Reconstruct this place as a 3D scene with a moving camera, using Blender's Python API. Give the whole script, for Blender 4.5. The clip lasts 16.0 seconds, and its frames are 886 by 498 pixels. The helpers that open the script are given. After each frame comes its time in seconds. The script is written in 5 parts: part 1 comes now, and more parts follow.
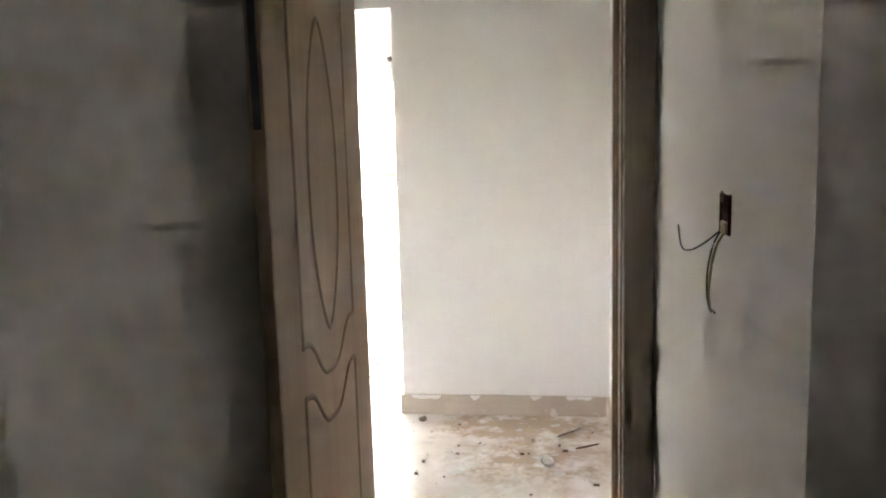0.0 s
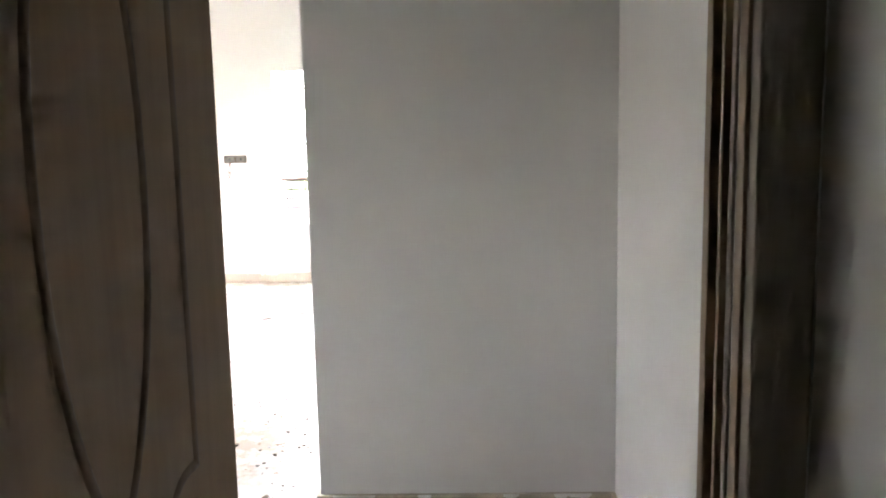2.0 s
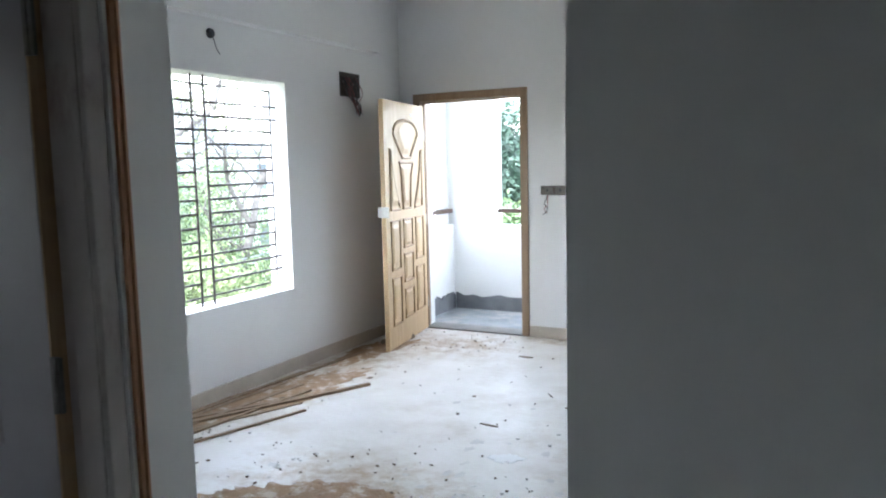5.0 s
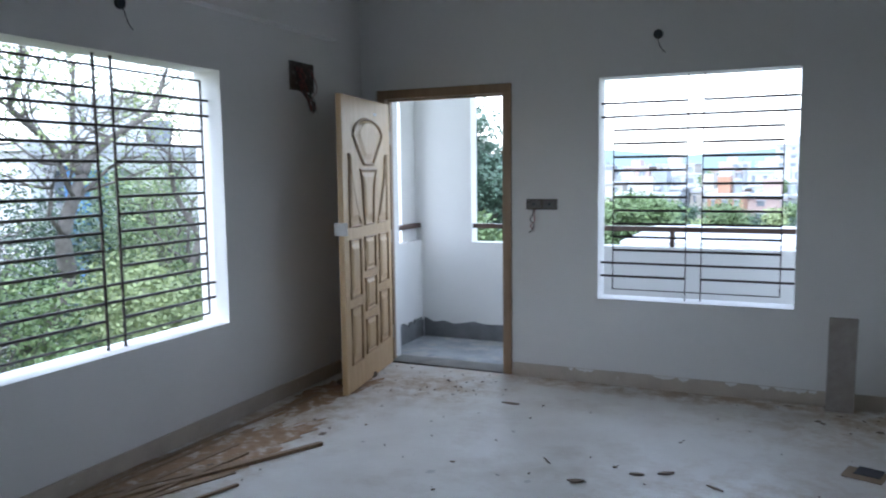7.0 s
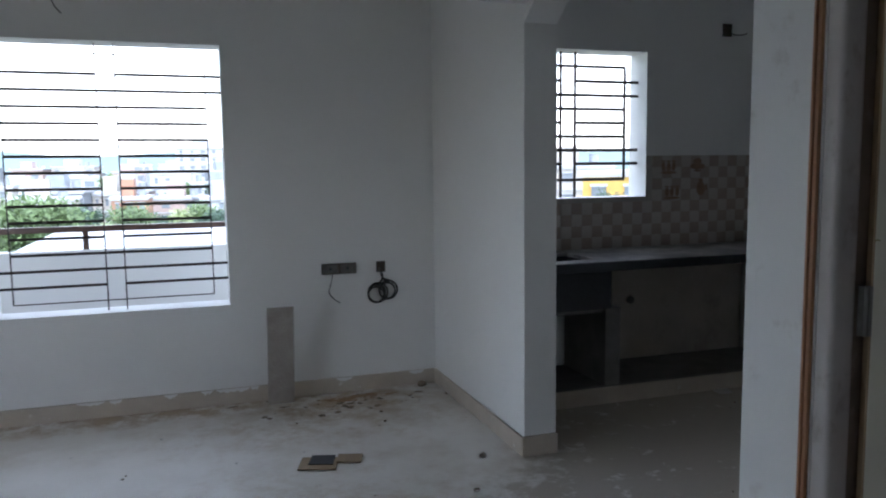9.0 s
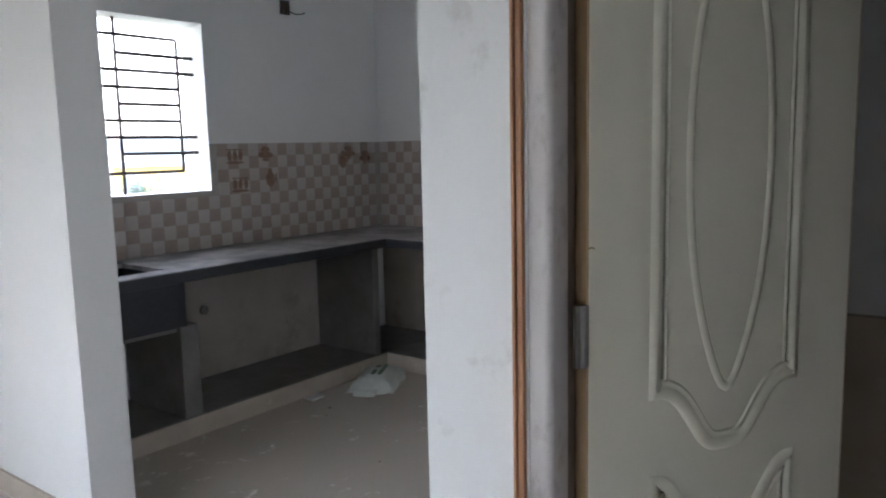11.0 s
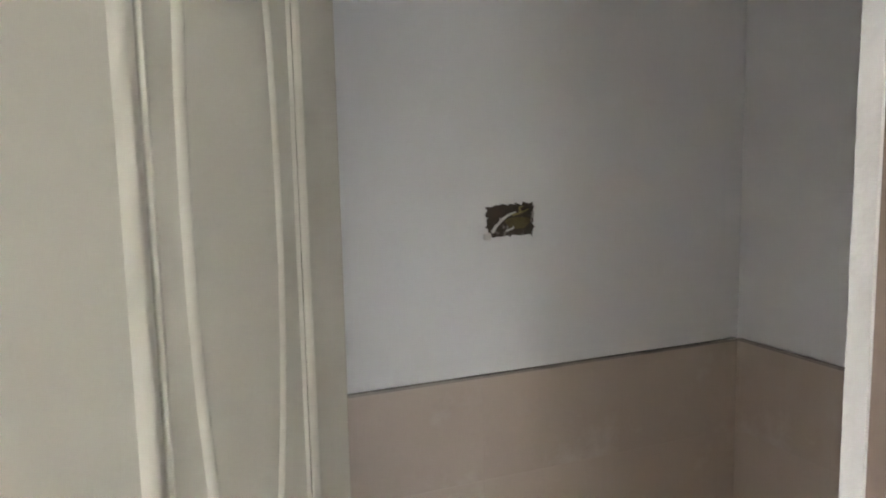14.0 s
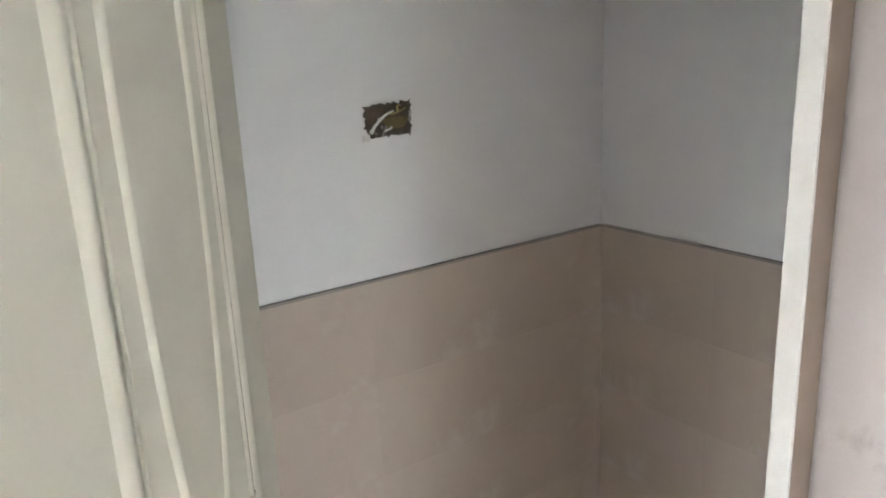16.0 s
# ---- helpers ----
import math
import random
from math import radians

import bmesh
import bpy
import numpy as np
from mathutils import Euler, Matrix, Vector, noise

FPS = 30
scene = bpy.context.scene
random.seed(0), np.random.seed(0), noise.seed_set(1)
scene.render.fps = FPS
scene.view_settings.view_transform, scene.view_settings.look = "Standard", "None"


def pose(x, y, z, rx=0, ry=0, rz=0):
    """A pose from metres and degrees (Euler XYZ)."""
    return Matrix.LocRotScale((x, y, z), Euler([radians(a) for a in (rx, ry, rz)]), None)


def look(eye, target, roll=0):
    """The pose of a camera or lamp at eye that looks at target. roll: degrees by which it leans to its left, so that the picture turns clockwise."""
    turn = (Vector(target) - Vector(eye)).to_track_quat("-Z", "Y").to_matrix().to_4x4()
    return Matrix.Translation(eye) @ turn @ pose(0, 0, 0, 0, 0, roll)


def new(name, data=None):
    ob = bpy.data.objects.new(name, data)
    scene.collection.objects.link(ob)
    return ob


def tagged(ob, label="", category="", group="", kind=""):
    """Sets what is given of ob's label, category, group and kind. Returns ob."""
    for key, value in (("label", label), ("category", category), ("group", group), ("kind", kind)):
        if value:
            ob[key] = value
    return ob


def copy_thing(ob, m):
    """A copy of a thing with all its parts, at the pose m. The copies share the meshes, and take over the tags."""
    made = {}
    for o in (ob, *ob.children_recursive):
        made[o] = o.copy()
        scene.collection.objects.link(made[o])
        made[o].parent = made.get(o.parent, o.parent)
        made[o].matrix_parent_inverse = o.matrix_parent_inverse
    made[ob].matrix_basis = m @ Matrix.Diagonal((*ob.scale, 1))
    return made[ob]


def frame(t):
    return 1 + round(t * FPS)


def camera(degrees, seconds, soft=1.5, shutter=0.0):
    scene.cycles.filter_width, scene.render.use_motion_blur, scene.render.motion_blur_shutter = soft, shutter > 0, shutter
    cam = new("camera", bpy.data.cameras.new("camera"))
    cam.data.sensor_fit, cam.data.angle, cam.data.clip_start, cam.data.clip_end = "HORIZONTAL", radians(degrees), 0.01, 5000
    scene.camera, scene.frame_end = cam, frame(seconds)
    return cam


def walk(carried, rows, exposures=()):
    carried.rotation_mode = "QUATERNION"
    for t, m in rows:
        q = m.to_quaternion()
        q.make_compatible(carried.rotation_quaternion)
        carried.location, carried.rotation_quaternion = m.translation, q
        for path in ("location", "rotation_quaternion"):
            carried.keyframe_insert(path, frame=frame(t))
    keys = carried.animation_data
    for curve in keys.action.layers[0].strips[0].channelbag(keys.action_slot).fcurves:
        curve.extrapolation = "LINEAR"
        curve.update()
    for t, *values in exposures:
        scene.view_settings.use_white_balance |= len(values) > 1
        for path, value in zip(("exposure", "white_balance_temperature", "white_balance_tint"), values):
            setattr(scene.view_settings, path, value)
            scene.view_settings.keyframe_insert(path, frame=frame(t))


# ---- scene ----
# ================= camera =================
cam = camera(60.5, 16.0, soft=2.0, shutter=0.15)
PATH = [
    (0, (3.726, -2.776, 1.364), (3.485, -0.809, 1.095), -1.6),
    (0.5, (3.667, -2.477, 1.378), (3.523, -0.502, 1.096), -1.6),
    (1, (3.657, -2.141, 1.367), (3.607, -0.164, 1.07), -1.8),
    (1.5, (3.627, -1.905, 1.307), (3.543, 0.077, 1.056), -1.4),
    (2, (3.563, -1.606, 1.312), (3.512, 0.376, 1.051), -1.2),
    (2.5, (3.546, -1.351, 1.433), (3.513, 0.625, 1.126), -1.4),
    (2.9, (3.56, -1.12, 1.455), (3.405, 0.849, 1.145), -1.3),
    (3, (3.58, -1.061, 1.453), (3.325, 0.9, 1.152), -1.1),
    (3.3, (3.548, -0.907, 1.445), (3.18, 1.036, 1.143), -1.2),
    (3.5, (3.533, -0.796, 1.435), (3.093, 1.132, 1.136), -1.1),
    (4, (3.46, -0.524, 1.465), (2.837, 1.355, 1.184), -0.9),
    (4.5, (3.396, -0.286, 1.481), (2.582, 1.524, 1.237), -1.6),
    (4.7, (3.384, -0.192, 1.484), (2.485, 1.579, 1.257), -1.4),
    (6.8, (2.955, 0.795, 1.466), (2.033, 2.560, 1.274), -1.1),
    (7, (2.874, 0.802, 1.489), (2.058, 2.616, 1.287), -0.7),
    (7.5, (2.708, 0.936, 1.469), (2.348, 2.894, 1.278), -0.2),
    (8, (2.69, 1.077, 1.399), (2.693, 3.068, 1.21), -0.5),
    (8.5, (2.714, 1.246, 1.375), (3.056, 3.205, 1.17), -0.6),
    (9, (2.733, 1.372, 1.396), (3.366, 3.257, 1.183), -0.7),
    (9.2, (2.732, 1.446, 1.399), (3.469, 3.292, 1.175), -0.7),
    (11.3, (3.001, 2.065, 1.406), (4.674, 3.133, 1.155), -1.2),
    (11.5, (3.042, 2.121, 1.405), (4.78, 3.081, 1.165), -1.1),
    (12, (3.129, 2.253, 1.406), (5.038, 2.794, 1.158), -1.0),
    (12.5, (3.259, 2.338, 1.389), (5.232, 2.548, 1.136), -1.2),
    (13, (3.409, 2.376, 1.395), (5.390, 2.288, 1.126), -1.6),
    (13.3, (3.487, 2.407, 1.393), (5.449, 2.111, 1.138), -1.1),
    (13.5, (3.557, 2.428, 1.380), (5.492, 1.986, 1.150), -0.9),
    (14, (3.674, 2.477, 1.418), (5.501, 1.704, 1.165), -1.2),
    (14.5, (3.743, 2.52, 1.42), (5.393, 1.42, 1.155), -1.9),
    (15, (3.766, 2.536, 1.421), (5.326, 1.336, 1.062), -2.3),
    (15.5, (3.774, 2.54, 1.426), (5.33, 1.376, 0.952), -2.2),
    (16, (3.753, 2.541, 1.42), (5.325, 1.422, 0.895), -2.5),
]
walk(cam, [(t, look(eye, target, roll)) for t, eye, target, roll in PATH],
     exposures=[(0.0, 7.42, 7300, 20), (0.7, 6.97, 7400, 20), (1.5, 6.4, 7250, 19), (2.5, 5.68, 6650, 15), (3.5, 4.68, 6300, 13), (4.7, 4.38, 5930, 10), (6.8, 2.82, 5540, 10), (7.5, 2.63, 5520, 10), (9.2, 2.93, 5780, 12),
                (11.3, 4.65, 6100, 16), (12.0, 4.88, 6200, 17), (12.5, 4.87, 6280, 18), (13.3, 5.12, 6400, 17), (14.0, 5.68, 6650, 16), (14.6, 5.89, 6500, 15), (16.0, 6.06, 6480, 15)])

# ================= light =================
world = bpy.data.worlds.new("sky_world")
scene.world = world
world.use_nodes = True
wn = world.node_tree.nodes
sky = wn.new("ShaderNodeTexSky")
sky.sky_type = "NISHITA"
sky.sun_disc = False
sky.sun_elevation = radians(55)
sky.sun_rotation = radians(180)
sky.dust_density = 1.6
sky.air_density = 1.3
wn["Background"].inputs["Strength"].default_value = 0.15
# thin white overcast: the blue and the warm horizon are washed out
veil = wn.new("ShaderNodeHueSaturation")
veil.inputs["Saturation"].default_value = 0.35
world.node_tree.links.new(sky.outputs["Color"], veil.inputs["Color"])
world.node_tree.links.new(veil.outputs["Color"], wn["Background"].inputs["Color"])
sun = new("sun", bpy.data.lights.new("sun", "SUN"))
sun.data.energy = 0.5
sun.data.angle = radians(14)
sun.data.color = (1.0, 0.98, 0.95)
sun.matrix_world = pose(0, 0, 30, 35, 0, 12)

# added fill lamp, out of view, in a made-up slot of the bedroom wall
bedroom_fill = new("bedroom_fill_light", bpy.data.lights.new("bedroom_fill_light", "AREA"))
bedroom_fill.data.shape = "RECTANGLE"
bedroom_fill.data.size, bedroom_fill.data.size_y = 0.19, 0.05
bedroom_fill.data.energy = 0.009
bedroom_fill.data.color = (1.0, 0.95, 0.88)
bedroom_fill.matrix_world = pose(4.4, -4.47, 2.03, 90, 0, 0)


# ================= materials =================
def mat(name, base, second=None, scale=6.0, rough=0.6, metal=0.0, bump=0.15, bump_scale=60.0, spots=None, spot_scale=3.0,
        spot_cut=(0.55, 0.7), stretch=(1, 1, 1), island=0.0):
    m = bpy.data.materials.new(name)
    m.use_nodes = True
    nt = m.node_tree
    n, ln = nt.nodes, nt.links
    b = n["Principled BSDF"]
    b.inputs["Roughness"].default_value = rough
    b.inputs["Metallic"].default_value = metal
    tc = n.new("ShaderNodeTexCoord")
    mp = n.new("ShaderNodeMapping")
    mp.inputs["Scale"].default_value = stretch
    ln.new(tc.outputs["Object"], mp.inputs["Vector"])
    nz = n.new("ShaderNodeTexNoise")
    nz.inputs["Scale"].default_value = scale
    nz.inputs["Detail"].default_value = 8
    nz.inputs["Roughness"].default_value = 0.6
    ln.new(mp.outputs["Vector"], nz.inputs["Vector"])
    mix = n.new("ShaderNodeMix")
    mix.data_type = "RGBA"
    mix.inputs["A"].default_value = (*base, 1)
    mix.inputs["B"].default_value = (*(second or tuple(c * 0.82 for c in base)), 1)
    rp = n.new("ShaderNodeMapRange")
    rp.inputs["From Min"].default_value, rp.inputs["From Max"].default_value = 0.35, 0.7
    ln.new(nz.outputs["Fac"], rp.inputs["Value"])
    ln.new(rp.outputs["Result"], mix.inputs["Factor"])
    out = mix.outputs["Result"]
    if spots:
        n2 = n.new("ShaderNodeTexNoise")
        n2.inputs["Scale"].default_value = spot_scale
        n2.inputs["Detail"].default_value = 10
        n2.inputs["Roughness"].default_value = 0.65
        ln.new(mp.outputs["Vector"], n2.inputs["Vector"])
        r2 = n.new("ShaderNodeMapRange")
        r2.inputs["From Min"].default_value, r2.inputs["From Max"].default_value = spot_cut
        ln.new(n2.outputs["Fac"], r2.inputs["Value"])
        mx = n.new("ShaderNodeMix")
        mx.data_type = "RGBA"
        ln.new(out, mx.inputs["A"])
        mx.inputs["B"].default_value = (*spots, 1)
        ln.new(r2.outputs["Result"], mx.inputs["Factor"])
        out = mx.outputs["Result"]
    if island:
        oi = n.new("ShaderNodeObjectInfo")
        geo = n.new("ShaderNodeNewGeometry")
        ad = n.new("ShaderNodeMath")
        ln.new(oi.outputs["Random"], ad.inputs[0])
        ln.new(geo.outputs["Random Per Island"], ad.inputs[1])
        r3 = n.new("ShaderNodeMapRange")
        r3.inputs["From Max"].default_value = 2.0
        r3.inputs["To Min"].default_value, r3.inputs["To Max"].default_value = 1 - island, 1 + island
        ln.new(ad.outputs[0], r3.inputs["Value"])
        hs = n.new("ShaderNodeHueSaturation")
        ln.new(out, hs.inputs["Color"])
        ln.new(r3.outputs["Result"], hs.inputs["Value"])
        out = hs.outputs["Color"]
    ln.new(out, b.inputs["Base Color"])
    if bump:
        n3 = n.new("ShaderNodeTexNoise")
        n3.inputs["Scale"].default_value = bump_scale
        n3.inputs["Detail"].default_value = 6
        ln.new(mp.outputs["Vector"], n3.inputs["Vector"])
        bp = n.new("ShaderNodeBump")
        bp.inputs["Strength"].default_value = bump
        bp.inputs["Distance"].default_value = 0.01
        ln.new(n3.outputs["Fac"], bp.inputs["Height"])
        ln.new(bp.outputs["Normal"], b.inputs["Normal"])
    return m


M_WALL = mat("white_putty_paint", (0.79, 0.785, 0.77), (0.75, 0.745, 0.73), 1.3, 0.75, bump=0.06, bump_scale=9)
M_SCUFF = mat("scuffed_white_paint", (0.79, 0.79, 0.785), (0.74, 0.74, 0.735), 2, 0.6, bump=0.08, bump_scale=12, spots=(0.60, 0.58, 0.56), spot_scale=9, spot_cut=(0.60, 0.76))
M_CEIL = mat("ceiling_paint", (0.78, 0.78, 0.77), None, 1.0, 0.8, bump=0.05)
M_FLOOR = mat("dusty_tile", (0.77, 0.745, 0.705), (0.67, 0.635, 0.585), 2.6, 0.42, bump=0.14, bump_scale=25, spots=(0.47, 0.40, 0.32), spot_scale=1.7, spot_cut=(0.50, 0.80))
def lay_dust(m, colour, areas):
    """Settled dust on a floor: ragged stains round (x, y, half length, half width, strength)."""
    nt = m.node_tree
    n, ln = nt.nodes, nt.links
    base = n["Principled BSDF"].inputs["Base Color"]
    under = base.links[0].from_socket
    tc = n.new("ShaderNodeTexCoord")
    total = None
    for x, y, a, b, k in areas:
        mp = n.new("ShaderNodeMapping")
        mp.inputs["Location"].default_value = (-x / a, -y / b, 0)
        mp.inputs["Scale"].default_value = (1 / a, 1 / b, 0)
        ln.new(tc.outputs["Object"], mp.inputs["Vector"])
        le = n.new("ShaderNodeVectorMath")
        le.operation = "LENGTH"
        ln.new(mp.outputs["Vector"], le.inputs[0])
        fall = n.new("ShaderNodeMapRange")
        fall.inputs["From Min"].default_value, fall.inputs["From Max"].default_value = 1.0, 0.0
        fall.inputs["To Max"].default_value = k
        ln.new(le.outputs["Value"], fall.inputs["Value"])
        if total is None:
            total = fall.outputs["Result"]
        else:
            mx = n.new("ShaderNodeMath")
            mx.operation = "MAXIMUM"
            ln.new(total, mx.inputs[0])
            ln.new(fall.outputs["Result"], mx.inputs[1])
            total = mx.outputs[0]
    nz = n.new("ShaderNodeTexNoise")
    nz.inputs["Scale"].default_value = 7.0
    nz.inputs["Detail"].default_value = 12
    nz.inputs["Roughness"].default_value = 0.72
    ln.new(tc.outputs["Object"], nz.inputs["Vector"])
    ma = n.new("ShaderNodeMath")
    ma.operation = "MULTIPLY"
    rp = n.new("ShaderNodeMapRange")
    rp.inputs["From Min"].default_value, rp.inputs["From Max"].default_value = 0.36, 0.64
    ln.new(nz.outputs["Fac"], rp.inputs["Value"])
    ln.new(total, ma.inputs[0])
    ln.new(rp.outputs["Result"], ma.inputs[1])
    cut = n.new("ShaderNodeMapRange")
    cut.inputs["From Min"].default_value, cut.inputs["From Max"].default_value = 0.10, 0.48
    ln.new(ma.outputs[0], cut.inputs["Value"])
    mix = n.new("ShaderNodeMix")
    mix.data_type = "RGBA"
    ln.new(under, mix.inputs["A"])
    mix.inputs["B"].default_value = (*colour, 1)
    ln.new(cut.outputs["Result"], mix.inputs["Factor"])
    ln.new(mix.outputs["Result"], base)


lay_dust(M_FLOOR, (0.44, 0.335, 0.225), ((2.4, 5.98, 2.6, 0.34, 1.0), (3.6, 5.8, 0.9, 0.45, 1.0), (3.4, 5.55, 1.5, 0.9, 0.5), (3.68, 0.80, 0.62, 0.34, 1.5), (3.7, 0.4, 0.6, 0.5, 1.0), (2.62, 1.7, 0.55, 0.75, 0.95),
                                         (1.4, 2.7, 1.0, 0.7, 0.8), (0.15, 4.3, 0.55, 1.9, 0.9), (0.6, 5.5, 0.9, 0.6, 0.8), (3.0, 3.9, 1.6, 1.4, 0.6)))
lay_dust(M_FLOOR, (0.45, 0.40, 0.335), ((5.5, 4.1, 1.5, 2.0, 5.0), (6.0, 4.9, 1.3, 1.0, 5.0), (5.9, 3.4, 1.4, 1.2, 5.0), (5.0, 3.5, 1.5, 1.5, 4.0)))
M_SKIRT = mat("beige_skirting", (0.56, 0.495, 0.41), (0.46, 0.40, 0.33), 5, 0.5, bump=0.1, spots=(0.68, 0.66, 0.62), spot_scale=9, spot_cut=(0.62, 0.7))
M_TEAK = mat("light_teak", (0.60, 0.425, 0.235), (0.50, 0.335, 0.17), 5, 0.45, bump=0.08, stretch=(6, 6, 0.6))
# teak darkened for the mouldings: the shadow in the carving is painted in
M_TEAK_SHADE = mat("shaded_teak_groove", (0.42, 0.275, 0.14), (0.33, 0.205, 0.10), 5, 0.5, bump=0.08, stretch=(6, 6, 0.6))
M_FRAME = mat("frame_wood", (0.32, 0.22, 0.135), (0.235, 0.155, 0.09), 5, 0.5, bump=0.1, stretch=(6, 6, 0.5))
M_ADOOR = mat("brown_moulded_skin", (0.35, 0.23, 0.135), (0.29, 0.185, 0.105), 4, 0.5, bump=0.06, stretch=(8, 8, 0.5))
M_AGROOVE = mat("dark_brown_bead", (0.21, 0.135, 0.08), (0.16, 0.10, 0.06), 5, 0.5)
M_CREAM = mat("cream_primer", (0.69, 0.66, 0.555), (0.64, 0.605, 0.50), 2, 0.42, bump=0.04, bump_scale=30, spots=(0.5, 0.47, 0.40), spot_scale=7, spot_cut=(0.70, 0.8))
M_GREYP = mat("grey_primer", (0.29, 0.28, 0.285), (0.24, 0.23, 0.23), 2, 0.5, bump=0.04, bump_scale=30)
M_DUSTL = mat("thin_dust", (0.55, 0.44, 0.31), (0.46, 0.35, 0.235), 14, 0.95, bump=0.3, bump_scale=70)
M_GRANITE_P = mat("clean_black_granite", (0.014, 0.015, 0.019), (0.026, 0.027, 0.032), 60, 0.35, bump=0.0)
M_PINE = mat("raw_pine_edge", (0.42, 0.29, 0.17), (0.31, 0.205, 0.115), 6, 0.6, bump=0.1, stretch=(9, 9, 0.6))
M_BEAD = mat("orange_wood_beading", (0.46, 0.235, 0.125), (0.34, 0.16, 0.08), 6, 0.5, bump=0.12, stretch=(14, 14, 0.4))
M_JAMB = mat("putty_smeared_jamb", (0.47, 0.435, 0.405), (0.38, 0.34, 0.315), 5, 0.65, bump=0.3, bump_scale=14, spots=(0.30, 0.245, 0.215), spot_scale=9, spot_cut=(0.53, 0.70), stretch=(1, 1, 0.5))
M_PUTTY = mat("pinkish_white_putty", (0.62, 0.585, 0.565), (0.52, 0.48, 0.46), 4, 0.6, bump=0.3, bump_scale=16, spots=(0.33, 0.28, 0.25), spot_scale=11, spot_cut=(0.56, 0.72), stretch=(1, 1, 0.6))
# same putty, darkened in colour to stand for the lock side's shade
M_PUTTY_SHADE = mat("shaded_pinkish_putty", (0.43, 0.385, 0.365), (0.36, 0.315, 0.295), 4, 0.6, bump=0.35, bump_scale=16, spots=(0.26, 0.215, 0.19), spot_scale=12, spot_cut=(0.60, 0.72), stretch=(1, 1, 0.7))
M_REBATE = mat("bare_brown_rebate", (0.23, 0.175, 0.14), (0.15, 0.11, 0.085), 9, 0.65, bump=0.3, bump_scale=20, spots=(0.36, 0.31, 0.275), spot_scale=14, stretch=(1, 1, 0.4))
# brown frame wood made paler: light on the bedroom jambs put into the colour
M_FRAME_LIT = mat("lightened_frame_wood", (0.38, 0.315, 0.255), (0.30, 0.24, 0.19), 5, 0.55, bump=0.1, stretch=(6, 6, 0.5))
M_STEEL = mat("hinge_steel", (0.21, 0.20, 0.19), (0.15, 0.14, 0.13), 30, 0.45, 0.7)
M_GRILLE = mat("black_iron", (0.022, 0.02, 0.02), (0.05, 0.03, 0.022), 30, 0.5, 0.3)
M_RAIL = mat("brown_rail_paint", (0.10, 0.055, 0.04), (0.07, 0.04, 0.03), 9, 0.4)
M_BOX = mat("rusty_box", (0.10, 0.075, 0.055), (0.04, 0.03, 0.025), 25, 0.7, 0.2, spots=(0.42, 0.39, 0.35), spot_scale=30, spot_cut=(0.58, 0.66))
M_OLIVE = mat("olive_mud", (0.17, 0.135, 0.06), (0.09, 0.07, 0.035), 40, 0.85, bump=0.4)
M_BRICK = mat("dark_red_brick", (0.13, 0.045, 0.03), (0.06, 0.025, 0.02), 25, 0.85, bump=0.4)
M_BOXG = mat("grey_steel_box", (0.16, 0.15, 0.135), (0.08, 0.075, 0.07), 30, 0.55, 0.4)
M_MORTAR = mat("raw_mortar", (0.36, 0.325, 0.285), (0.28, 0.25, 0.22), 14, 0.9, bump=0.4)
M_CABLE_K = mat("black_cable", (0.02, 0.02, 0.02), None, 9, 0.4)
M_CABLE_Y = mat("yellow_cable", (0.30, 0.25, 0.09), None, 9, 0.4)
M_CABLE_R = mat("red_cable", (0.25, 0.05, 0.04), None, 9, 0.4)
M_GRANITE = mat("black_granite", (0.05, 0.05, 0.052), (0.11, 0.108, 0.105), 9, 0.3, bump=0.0, spots=(0.48, 0.46, 0.43), spot_scale=4, spot_cut=(0.38, 0.66))
M_CUDD = mat("grey_slate_slab", (0.21, 0.20, 0.185), (0.14, 0.135, 0.125), 7, 0.6, bump=0.15, spots=(0.28, 0.255, 0.225), spot_scale=5, spot_cut=(0.6, 0.74))
M_TILE_W = mat("pale_tile", (0.53, 0.49, 0.455), (0.46, 0.42, 0.385), 12, 0.3, bump=0.02, island=0.05)
M_TILE_B = mat("beige_tile", (0.41, 0.335, 0.28), (0.34, 0.28, 0.235), 12, 0.3, bump=0.02, island=0.07)
M_GROUT = mat("grout", (0.44, 0.41, 0.37), None, 20, 0.9)
M_DADO = mat("dusty_beige_tile", (0.55, 0.46, 0.38), (0.44, 0.36, 0.29), 1.7, 0.42, bump=0.05, spots=(0.60, 0.54, 0.48), spot_scale=3.6, spot_cut=(0.55, 0.72), island=0.03)
M_DUST = mat("sawdust", (0.40, 0.265, 0.16), (0.30, 0.195, 0.115), 14, 0.95, bump=0.8, bump_scale=70, spots=(0.60, 0.52, 0.43), spot_scale=10, spot_cut=(0.50, 0.62))
M_KPLAST = mat("stained_plaster", (0.47, 0.43, 0.375), (0.38, 0.345, 0.295), 4, 0.85, bump=0.2, spots=(0.29, 0.25, 0.205), spot_scale=3, spot_cut=(0.56, 0.74))
M_PRINT = mat("brown_print", (0.21, 0.13, 0.09), (0.30, 0.20, 0.14), 40, 0.35, bump=0)
M_CHIP = mat("debris", (0.26, 0.20, 0.145), (0.17, 0.135, 0.10), 9, 0.85, island=0.4)
M_CHIPW = mat("plaster_debris", (0.66, 0.64, 0.61), (0.55, 0.53, 0.5), 12, 0.8, island=0.1)
M_CARD = mat("cardboard", (0.36, 0.27, 0.175), (0.30, 0.22, 0.14), 8, 0.8)
M_CARDK = mat("dark_card", (0.06, 0.06, 0.065), None, 9, 0.7)
